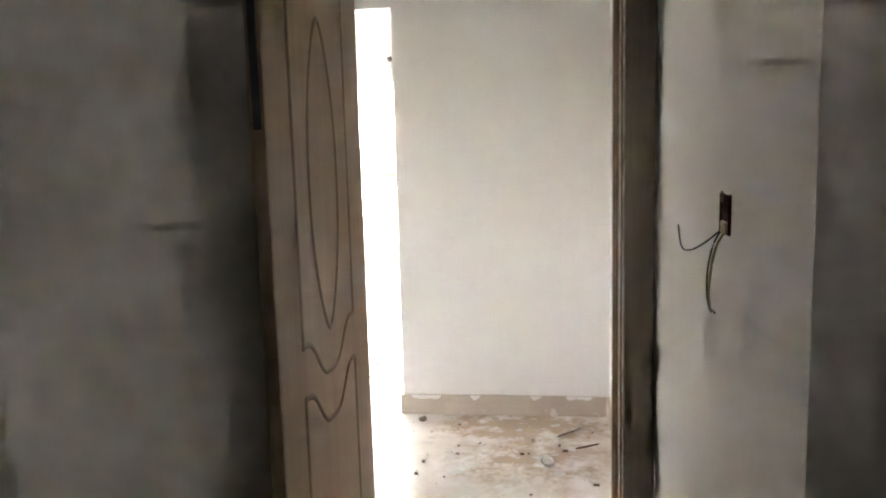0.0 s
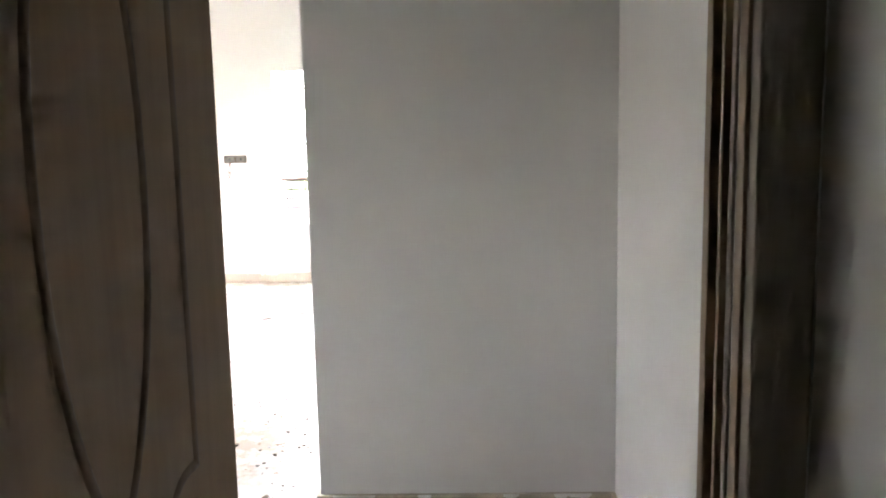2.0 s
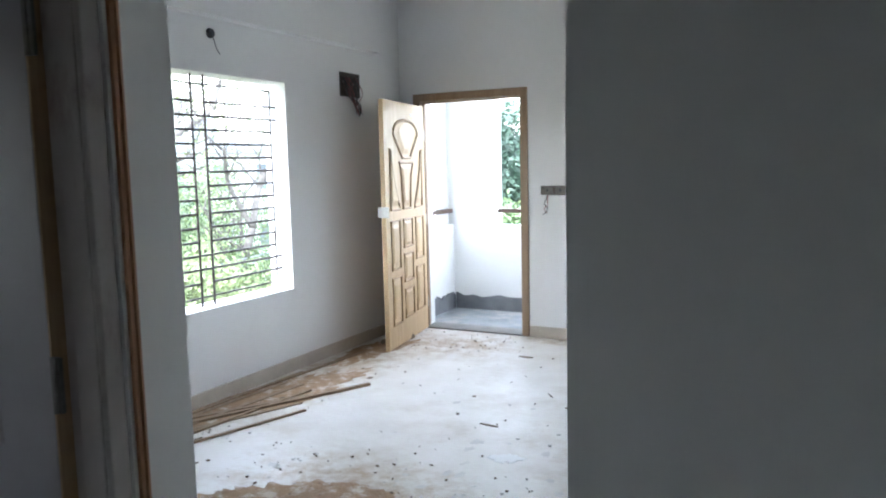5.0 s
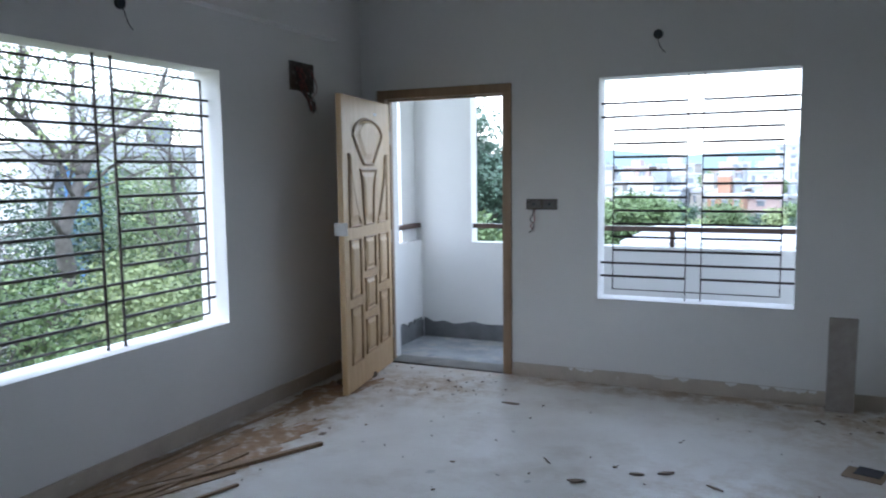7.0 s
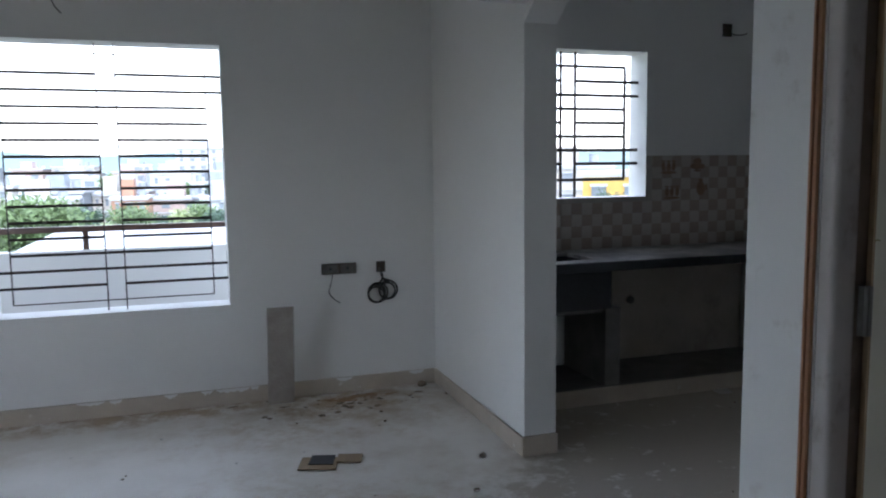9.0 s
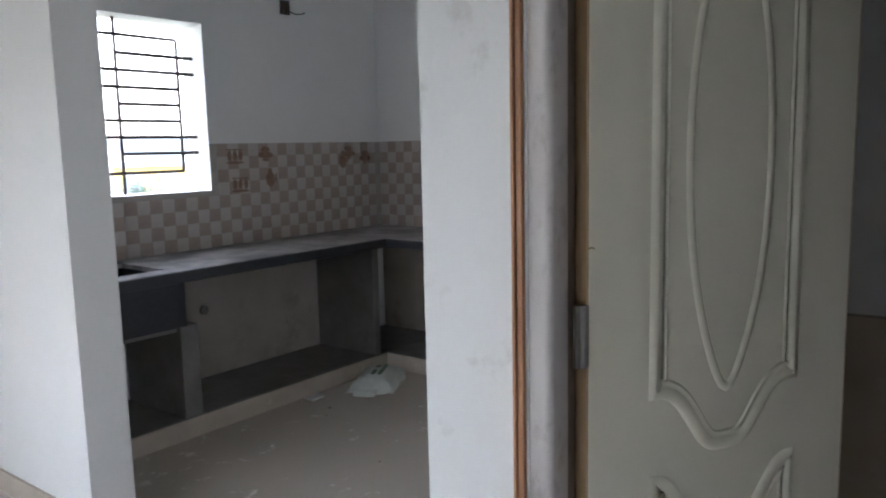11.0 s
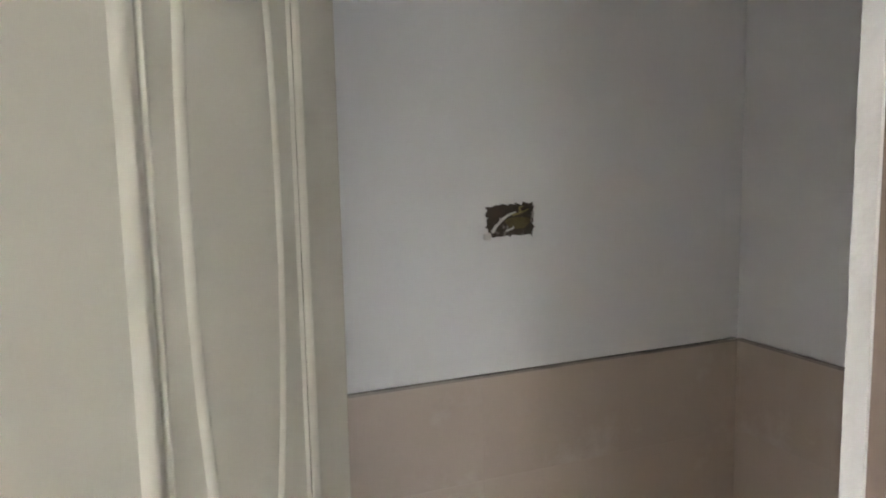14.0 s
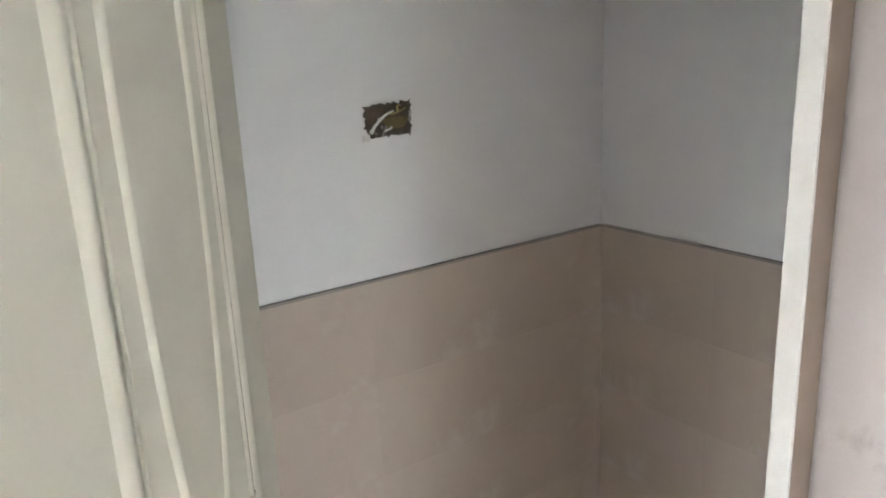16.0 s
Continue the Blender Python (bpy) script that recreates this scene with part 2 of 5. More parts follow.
M_BAG = mat("putty_bag_plastic", (0.60, 0.62, 0.57), (0.46, 0.49, 0.45), 9, 0.45, bump=0.3, bump_scale=20)
M_BAGP = mat("green_print", (0.12, 0.20, 0.14), (0.08, 0.12, 0.09), 9, 0.5)
M_CEMENT = mat("grey_cement_plaster", (0.19, 0.195, 0.20), (0.12, 0.125, 0.13), 6, 0.8, bump=0.3, bump_scale=30)
M_BALC = mat("balcony_slate_floor", (0.46, 0.48, 0.50), (0.31, 0.335, 0.36), 4, 0.16, bump=0.10, spots=(0.52, 0.50, 0.48), spot_scale=3.4, spot_cut=(0.5, 0.6))
M_BARK = mat("grey_bark", (0.12, 0.11, 0.10), (0.07, 0.064, 0.058), 9, 0.9, bump=0.5, bump_scale=30)
# the two lighter leaf greens are paled to stand for haze
M_LEAF = mat("green_leaves", (0.105, 0.155, 0.06), (0.06, 0.10, 0.038), 3, 0.55, bump=0, island=0.35)
M_LEAF_L = mat("haze_paled_light_leaves", (0.21, 0.26, 0.115), (0.145, 0.19, 0.08), 3, 0.55, bump=0, island=0.35)
M_LEAF_D = mat("dark_green_leaves", (0.032, 0.062, 0.04), (0.02, 0.042, 0.025), 3, 0.55, bump=0, island=0.35)
M_GROUND = mat("earth_and_grass", (0.12, 0.11, 0.07), (0.065, 0.08, 0.035), 0.2, 0.95, bump=0.2)
# white and grey facades have a bluish haze tint in their colour
M_BWHITE = mat("white_facade", (0.33, 0.345, 0.365), (0.26, 0.275, 0.295), 0.6, 0.8, bump=0)
M_BNEAR = mat("bright_white_facade", (0.46, 0.47, 0.475), (0.36, 0.37, 0.375), 0.6, 0.8, bump=0)
M_BCREAM = mat("cream_facade", (0.30, 0.285, 0.265), None, 0.6, 0.8, bump=0)
M_BGREY = mat("grey_facade", (0.19, 0.21, 0.235), None, 0.6, 0.8, bump=0)
M_BPINK = mat("pink_facade", (0.30, 0.235, 0.22), None, 0.6, 0.8, bump=0)
M_BORANGE = mat("orange_facade", (0.27, 0.15, 0.10), None, 0.6, 0.8, bump=0)
M_BYELLOW = mat("yellow_facade", (0.40, 0.27, 0.07), None, 0.6, 0.8, bump=0)
M_BBLUE = mat("blue_facade", (0.05, 0.14, 0.32), None, 0.6, 0.8, bump=0)
# the ridge's blue-grey is distance haze put into the base colour
M_HILL = mat("hazy_wooded_hill", (0.125, 0.17, 0.18), (0.10, 0.135, 0.14), 0.02, 0.95, bump=0)
M_GLASSFAR = mat("far_window", (0.14, 0.16, 0.185), None, 2, 0.3, bump=0)
M_DARKWIN = mat("dark_window", (0.05, 0.06, 0.07), None, 2, 0.25, bump=0)


# ================= mesh tools =================
def finish(name, bm, material, parent=None, label="", smooth=False):
    me = bpy.data.meshes.new(name)
    bmesh.ops.recalc_face_normals(bm, faces=bm.faces)
    bm.to_mesh(me)
    bm.free()
    me.materials.append(material)
    if smooth:
        for p in me.polygons:
            p.use_smooth = True
    ob = new(name, me)
    if parent is not None:
        ob.parent = parent
    if label:
        ob["label"] = label
    return ob


def part(name, bm, material, parent, label="", smooth=False):
    return finish(name, bm, material, parent, label, smooth)


def add_box(bm, x0, x1, y0, y1, z0, z1, bevel=0.0, segments=2):
    vs = [bm.verts.new((x, y, z)) for z in (z0, z1) for y in (y0, y1) for x in (x0, x1)]
    fs = [bm.faces.new([vs[i] for i in q]) for q in ((0, 2, 3, 1), (4, 5, 7, 6), (0, 1, 5, 4), (2, 6, 7, 3), (0, 4, 6, 2), (1, 3, 7, 5))]
    if bevel:
        es = {e for f in fs for e in f.edges}
        bmesh.ops.bevel(bm, geom=list(es), offset=bevel, segments=segments, affect="EDGES", profile=0.5)


def box_bm(x0, x1, y0, y1, z0, z1, bevel=0.0, segments=2):
    bm = bmesh.new()
    add_box(bm, x0, x1, y0, y1, z0, z1, bevel, segments)
    return bm


def add_tube(bm, pts, r, closed=False, n=6, taper=None):
    pts = [Vector(p) for p in pts]
    rings = []
    m = len(pts)
    for i, p in enumerate(pts):
        a = pts[(i - 1) % m] if (closed or i) else pts[0]
        b = pts[(i + 1) % m] if (closed or i < m - 1) else pts[-1]
        d = (b - a).normalized()
        u = d.cross(Vector((0.13, 0.21, 0.97)))
        if u.length < 0.15:
            u = d.cross(Vector((1, 0.1, 0)))
        u.normalize()
        v = d.cross(u)
        rr = r if taper is None else r + (taper - r) * i / max(1, m - 1)
        rings.append([bm.verts.new(p + rr * (math.cos(2 * math.pi * k / n) * u + math.sin(2 * math.pi * k / n) * v)) for k in range(n)])
    for i in range(m if closed else m - 1):
        A, B = rings[i], rings[(i + 1) % m]
        for k in range(n):
            bm.faces.new((A[k], A[(k + 1) % n], B[(k + 1) % n], B[k]))
    if not closed:
        bm.faces.new(rings[0])
        bm.faces.new(rings[-1][::-1])


def tube_bm(pts, r, closed=False, n=6, taper=None):
    bm = bmesh.new()
    add_tube(bm, pts, r, closed, n, taper)
    return bm


def thing(name, label, category, at=None, group="", kind=""):
    e = new(name)
    e.empty_display_size = 0.1
    if at is not None:
        e.matrix_world = at
    return tagged(e, label, category, group, kind)


def wall_box(name, label, x0, x1, y0, y1, z0=0.0, z1=2.95, openings=(), material=None):
    """A wall along its longer side with openings (a0, a1, b0, b1): stretch along it and heights."""
    bm = bmesh.new()
    along_x = (x1 - x0) > (y1 - y0)
    lo, hi = (x0, x1) if along_x else (y0, y1)

    def seg(a0, a1, b0, b1):
        if a1 - a0 < 1e-4 or b1 - b0 < 1e-4:
            return
        if along_x:
            add_box(bm, a0, a1, y0, y1, b0, b1)
        else:
            add_box(bm, x0, x1, a0, a1, b0, b1)

    cur = lo
    for a0, a1, b0, b1 in sorted(openings):
        seg(cur, a0, z0, z1)
        seg(a0, a1, z0, b0)
        seg(a0, a1, b1, z1)
        cur = a1
    seg(cur, hi, z0, z1)
    return tagged(finish(name, bm, material or M_WALL), label, "wall", kind="structure")


# ================= structure =================
H = 2.95
EX = 0.2
floor_bm = box_bm(-0.34, 7.3, -4.6, 6.02, -0.15, 0.0)
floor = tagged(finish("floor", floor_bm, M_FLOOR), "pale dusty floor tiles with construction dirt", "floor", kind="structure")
tagged(finish("ceiling", box_bm(-0.34, 7.3, -4.6, 6.2, H, H + 0.15), M_CEIL), "plain white plastered ceiling", "ceiling", kind="structure")

wall_box("wall_north", "white painted living room wall with door and window openings", -0.34, 4.38, 6.0, 6.0 + EX, openings=[(0.06, 1.05, 0.0, 2.06), (1.708, 2.949, 0.6, 2.11)])
wall_box("wall_west", "white painted living room wall with a large window", -0.34, -0.14, 1.07, 6.0, openings=[(2.86, 4.37, 0.605, 2.09)])
wall_box("wall_south_living", "white painted wall of the living room", -0.14, 2.05, 0.98, 1.072)
wall_box("wall_kitchen_partition", "white painted partition ending in a pier at the kitchen", 4.227, 4.395, 4.62, 6.0)
wall_box("wall_kitchen_lintel", "white beam over the kitchen opening", 4.0, 4.395, 2.822, 4.62, 2.13, H)
bm = bmesh.new()
for y, s in ((4.62, -1), (2.822, 1)):
    v = [bm.verts.new(p) for p in ((4.228, y, 2.13), (4.228, y + s * 0.10, 2.13), (4.228, y, 2.05), (4.394, y, 2.13), (4.394, y + s * 0.10, 2.13), (4.394, y, 2.05))]
    for q in ((0, 1, 2), (3, 5, 4), (0, 3, 4, 1), (1, 4, 5, 2), (2, 5, 3, 0)):
        bm.faces.new([v[i] for i in q])
tagged(finish("trim_opening_corner", bm, M_WALL), "chamfered plaster corners of the kitchen opening", "trim", kind="structure")
wall_box("wall_kitchen_north", "white painted kitchen wall with a window", 4.395, 7.29, 5.75, 5.95, openings=[(4.59, 5.63, 1.19, 2.13)])
wall_box("wall_kitchen_east", "white painted kitchen wall above tiles", 7.09, 7.29, 2.6, 5.75)
wall_box("wall_kitchen_south", "plain wall closing the kitchen", 4.07, 7.09, 2.72, 2.822)
wall_box("wall_bathroom_door", "scuffed white wall beside the bathroom door", 3.97, 4.07, 1.10, 2.822, openings=[(1.945, 2.608, 0.0, 2.08)], material=M_SCUFF)
wall_box("wall_bathroom_back", "bathroom wall with beige tiles below and grey-white paint above", 4.979, 5.10, 1.10, 2.72)
wall_box("wall_bathroom_south", "bathroom side wall with beige dado tiles", 4.07, 4.979, 1.10, 1.196)
wall_box("wall_passage_end", "plain white wall at the end of the passage", 3.045, 4.21, 0.949, 1.10)
wall_box("wall_passage_lintel", "white beam over the opening from the passage to the living room", 2.05, 3.045, 0.949, 1.10, 2.03, H)
wall_box("wall_passage_east", "white passage wall", 4.086, 4.21, -0.50, 0.949)
wall_box("wall_passage_west", "white passage wall with a bedroom door", 2.05, 2.21, -0.5, 0.949, openings=[(0.024, 0.922, 0.0, 2.08)])
wall_box("wall_passage_corner", "white corner of the passage and the living room", 2.05, 2.21, 0.949, 1.072, 0.0, 2.03)
wall_box("wall_bedroom_door", "white wall around the bedroom door", 2.21, 4.086, -0.50, -0.32, openings=[(3.06, 4.05, 0.0, 2.1)])
wall_box("wall_bedroom_nook_west", "grey-white wall beside the open bedroom door", 2.85, 3.0, -2.05, -0.50)
wall_box("wall_bedroom_nook_east", "white wall with a switch box hole", 4.08, 4.22, -1.765, -0.50)
wall_box("wall_bedroom_north", "plain bedroom wall in shade", 4.22, 5.2, -1.765, -1.62)
wall_box("wall_bedroom_east", "plain bedroom wall", 5.06, 5.2, -4.4, -1.765)
# the slot is invented, only to hold the bedroom fill lamp
wall_box("wall_bedroom_south", "plain bedroom wall with an added slot for the fill light", -0.34, 5.2, -4.55, -4.4, openings=[(4.3, 4.5, 2.0, 2.06)])
wall_box("wall_bedroom_west", "plain bedroom wall", -0.34, -0.14, -4.4, -2.05)
wall_box("wall_rooms_between", "plain wall between the bedrooms", -0.34, 2.85, -2.05, -1.9)
# this window is assumed, never in view; its size sets the passage's light
wall_box("wall_room_west", "plain wall of the second bedroom with an added unseen window opening", -0.34, -0.14, -1.9, 1.07, openings=[(-0.25, 0.25, 1.05, 1.8)])
wall_box("wall_room_east", "plain wall of the second bedroom", 2.05, 2.21, -1.9, -0.5)
wall_box("beam_west", "plaster beam along the living room wall", -0.14, -0.06, 1.072, 5.56, 2.43, H)

# skirting
def skirt(name, x0, x1, y0, y1, h=0.095):
    return tagged(finish(name, box_bm(x0, x1, y0, y1, 0.001, h, 0.002), M_SKIRT), "beige tile skirting with paint splashes", "skirting", kind="structure")


skirt("baseboard_north", 1.09, 4.215, 5.985, 5.9985)
skirt("baseboard_north_corner", -0.125, -0.005, 5.985, 5.9985)
skirt("baseboard_west", -0.1385, -0.125, 1.085, 5.985)
skirt("baseboard_east", 4.212, 4.2255, 4.62, 5.985)
skirt("baseboard_pier", 4.212, 4.40, 4.606, 4.6185, 0.10)
skirt("baseboard_south", -0.125, 2.21, 1.0735, 1.087)
skirt("baseboard_passage_end", 3.035, 4.07, 0.934, 0.9475, 0.104)
skirt("baseboard_passage_end_return", 3.031, 3.0435, 0.934, 1.11, 0.104)
skirt("baseboard_passage_east", 4.07, 4.0845, -0.3, 0.947, 0.104)


# ================= door frames =================
def door_frame(name, label, axis, at0, at1, lo, hi, top, jamb, stop, material, proud=0.014):
    """A timber frame in an opening. axis: the wall's run; at0, at1: its two faces; lo, hi: opening; jamb: width of the wood."""
    e = thing(name, label, "door frame", kind="structure")

    def put(nm, a0, a1, b0, b1, z0, z1, bev=0.004):
        bm = box_bm(a0, a1, b0, b1, z0, z1, bev) if axis == "x" else box_bm(b0, b1, a0, a1, z0, z1, bev)
        part(nm, bm, material, e)

    put("jamb", lo, lo + jamb, at0, at1, 0, top - jamb)
    put("jamb", hi - jamb, hi, at0, at1, 0, top - jamb)
    put("head", lo, hi, at0, at1, top - jamb, top)
    s0, s1 = stop
    put("stop", lo + jamb - 0.002, lo + jamb + proud, s0, s1, 0, top - jamb - 0.014, 0.003)
    put("stop", hi - jamb - proud, hi - jamb + 0.002, s0, s1, 0, top - jamb - 0.014, 0.003)
    put("stop", lo + jamb, hi - jamb, s0, s1, top - jamb - 0.014, top - jamb + 0.002, 0.003)
    return e


door_frame("door_frame_balcony", "brown wooden frame of the balcony door", "x", 5.985, 6.09, 0.0, 1.083, 2.11, 0.066, (6.045, 6.085), M_FRAME)
for y0_, y1_, o_ in ((-0.345, -0.316, 0.016), (-0.392, -0.379, 0.012), (-0.47, -0.44, 0.006)):
    tagged(finish("trim_frame_profile", box_bm(3.986 - o_, 3.988, y0_, y1_, 0, 1.99, 0.002), M_FRAME), "moulded edge of the bedroom door frame", "trim", kind="structure")
    tagged(finish("trim_frame_profile", box_bm(3.100, 3.102 + o_, y0_, y1_, 0, 1.99, 0.002), M_FRAME), "moulded edge of the bedroom door frame", "trim", kind="structure") if y0_ > -0.4 else None
tagged(finish("threshold", box_bm(0.06, 1.05, 5.99, 6.2, -0.02, 0.012, 0.003), M_CUDD), "dark stone threshold at the balcony door", "threshold", kind="structure")
door_frame("door_frame_bedroom", "brown stained wooden bedroom door frame", "x", -0.505, -0.315, 3.012, 4.076, 2.1, 0.09, (-0.42, -0.40), M_FRAME_LIT, 0.004)
door_frame("door_frame_second_bedroom", "putty-smeared door frame in the passage", "y", 2.06, 2.205, 0.032, 0.919, 2.08, 0.04, (2.135, 2.19), M_JAMB, 0.006)
bf = thing("door_frame_bathroom", "putty-smeared wooden bathroom door frame", "door frame", kind="structure")
for lo_, hi_, s_ in ((2.573, 2.606, -1), (1.947, 1.980, 1)):
    part("jamb", box_bm(4.030, 4.067, lo_, hi_, 0, 2.047, 0.002), M_REBATE, bf, "bare brown rebate of the frame")
    a_, b_ = (lo_ - 0.007, hi_ + 0.006) if s_ < 0 else (lo_ - 0.006, hi_ + 0.007)
    # hinge-side stop: plain putty; lock-side stop: the copy with shade in its colour
    part("stop", box_bm(3.9685, 4.034, a_, b_, 0, 2.04, 0.013, 4), M_PUTTY if s_ < 0 else M_PUTTY_SHADE, bf, "rounded white-smeared stop", True)
part("head", box_bm(3.972, 4.067, 1.947, 2.606, 2.047, 2.08, 0.003), M_PUTTY, bf)
tagged(finish("trim_jamb_paint", box_bm(4.049, 4.0685, 1.979, 1.9835, 0, 2.04), M_CHIPW), "white paint smear on the bathroom jamb edge", "trim", kind="structure")


def beading(name, face_x, toward, y0, y1, top, side):
    """Moulded beading round a frame on a wall across x."""
    e = thing(name, "orange-brown moulded wooden beading around the door frame", "beading", kind="structure")
    for k, (o, w, d) in enumerate(((0.006, 0.0075, 0.012), (0.0128, 0.0065, 0.008), (0.0185, 0.0065, 0.014))):
        x0, x1 = sorted((face_x + toward * 0.001, face_x + toward * d))
        for s in side:
            a0, a1 = (y1 + o, y1 + o + w) if s > 0 else (y0 - o - w, y0 - o)
            part("strip", box_bm(x0, x1, a0, a1, 0, top + o + w, 0.002), M_BEAD, e)
        part("strip", box_bm(x0, x1, y0 - o, y1 + o, top + o, top + o + w, 0.002), M_BEAD, e)
    return e


beading("trim_bathroom_beading", 3.97, -1, 1.947, 2.606, 2.08, (1, -1))
beading("trim_second_bedroom_beading", 2.21, 1, 0.026, 0.922, 2.085, (1, -1))


# ================= door leaves =================
def oval(cx, cz, hw, lo, hi, n=36, point=0.35):
    pts = []
    for k in range(n):
        a = 2 * math.pi * k / n
        z = math.sin(a)
        w = math.cos(a) * (1 - point * abs(z) ** 3)
        pts.append((cx + hw * w, (cz + z * (hi - cz)) if z > 0 else (cz + z * (cz - lo))))
    return pts


def ease(f):
    return f * f * (3 - 2 * f)


def moulding_bm(path, profile, side, face):
    """A pressed moulding swept round a closed outline in x-z; profile: (inward offset, height off the face)."""
    bm = bmesh.new()
    n = len(path)
    area = sum(path[i][0] * path[(i + 1) % n][1] - path[(i + 1) % n][0] * path[i][1] for i in range(n))
    turn = 1 if area > 0 else -1
    rows = []
    for i in range(n):
        p, a, b = Vector(path[i]), Vector(path[i - 1]), Vector(path[(i + 1) % n])
        u, v = (p - a).normalized(), (b - p).normalized()
        nu, nv = Vector((-u.y, u.x)) * turn, Vector((-v.y, v.x)) * turn
        m = (nu + nv).normalized()
        m /= max(0.55, m.dot(nu))
        rows.append([bm.verts.new((p.x + m.x * o, side * (face + h), p.y + m.y * o)) for o, h in profile])
    for i in range(n):
        A, B = rows[i], rows[(i + 1) % n]
        for k in range(len(profile) - 1):
            bm.faces.new((A[k], A[k + 1], B[k + 1], B[k]))
    return bm


def moulded_leaf(name, label, at, width, height, oval_lo, oval_hi, face, bead, edge, hinges, side=-1, category="door", rolled=True):
    """A flush moulded door: hinge edge at the origin, leaf along +x, thickness along y; beads on both faces."""
    e = thing(name, label, category, at)
    th = 0.036
    part("slab", box_bm(0.004, width - 0.004, -th / 2, th / 2, 0.01, height, 0.0015), face, e)
    part("lipping", box_bm(0, 0.006, -th / 2 + 0.001, th / 2 - 0.001, 0.01, height, 0.001), edge, e, "raw wooden hinge edge")
    part("lipping", box_bm(width - 0.006, width, -th / 2 + 0.001, th / 2 - 0.001, 0.01, height, 0.001), edge, e, "wooden lock edge")
    c, pw = width / 2, width * 0.288
    mid = (oval_lo + oval_hi) / 2
    wave = [(c - pw + 2 * pw * k / 30, oval_lo - 0.005 - 0.112 * ease(0.5 - 0.5 * math.cos(2 * math.pi * k / 30))) for k in range(31)]
    upper = [(c - pw, oval_hi + 0.10)] + wave + [(c + pw, oval_hi + 0.10)]
    upper += [(c + pw - 2 * pw * k / 12, oval_hi + 0.10 + 0.05 * math.sin(math.pi * k / 12)) for k in range(1, 12)]
    lower = [(c - pw, 0.2)] + [(x, z - 0.135) for x, z in wave] + [(c + pw, 0.2)]
    roll = ((0, -0.001), (0.004, 0.0035), (0.010, 0.0055), (0.018, 0.0055), (0.024, 0.003), (0.029, 0.0008), (0.032, 0.0030), (0.0355, 0.0030), (0.039, -0.001))
    thin = ((-0.0095, -0.001), (-0.0065, 0.0018), (-0.0025, 0.0033), (0.0025, 0.0033), (0.0065, 0.0018), (0.0095, -0.001))
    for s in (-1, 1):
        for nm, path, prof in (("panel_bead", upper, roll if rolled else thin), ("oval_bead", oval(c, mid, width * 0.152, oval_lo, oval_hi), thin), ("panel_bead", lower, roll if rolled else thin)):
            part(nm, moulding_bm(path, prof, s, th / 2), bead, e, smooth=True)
    for z in hinges:
        h = part("hinge", box_bm(-0.022, 0.004, side * 0.016 - 0.004, side * 0.016 + 0.004, z - 0.052, z + 0.052, 0.001), M_STEEL, e, "grey steel butt hinge")
        part("knuckle", tube_bm([(-0.008, side * 0.022, z - 0.052), (-0.008, side * 0.022, z + 0.052)], 0.005, n=8), M_STEEL, h)
    return e


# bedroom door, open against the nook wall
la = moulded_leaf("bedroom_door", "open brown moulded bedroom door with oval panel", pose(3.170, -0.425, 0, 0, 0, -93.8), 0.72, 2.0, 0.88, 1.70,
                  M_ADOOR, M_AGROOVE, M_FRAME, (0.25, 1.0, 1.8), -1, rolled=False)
bm = box_bm(0.7195, 0.7215, -0.010, 0.010, 1.41, 1.70, 0.0005)
part("lock_recess", bm, M_DARKWIN, la, "dark mortise of the missing lock")
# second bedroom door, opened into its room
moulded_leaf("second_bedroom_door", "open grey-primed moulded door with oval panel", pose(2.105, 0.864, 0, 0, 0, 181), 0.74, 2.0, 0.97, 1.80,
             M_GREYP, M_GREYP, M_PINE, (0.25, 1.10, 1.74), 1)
# bathroom door
lc = moulded_leaf("bathroom_door", "half open cream moulded door with oval panel", pose(4.052, 2.557, 0, 0, 0, -31.44), 0.578, 2.0, 0.97, 1.80,
                  M_CREAM, M_CREAM, M_PINE, (0.25, 1.094, 1.8), -1)
part("latch_nail", tube_bm([(0.003, -0.018, 1.238), (0.006, -0.023, 1.241), (0.011, -0.023, 1.239)], 0.0016), M_CABLE_Y, lc, "bent rusty nail")


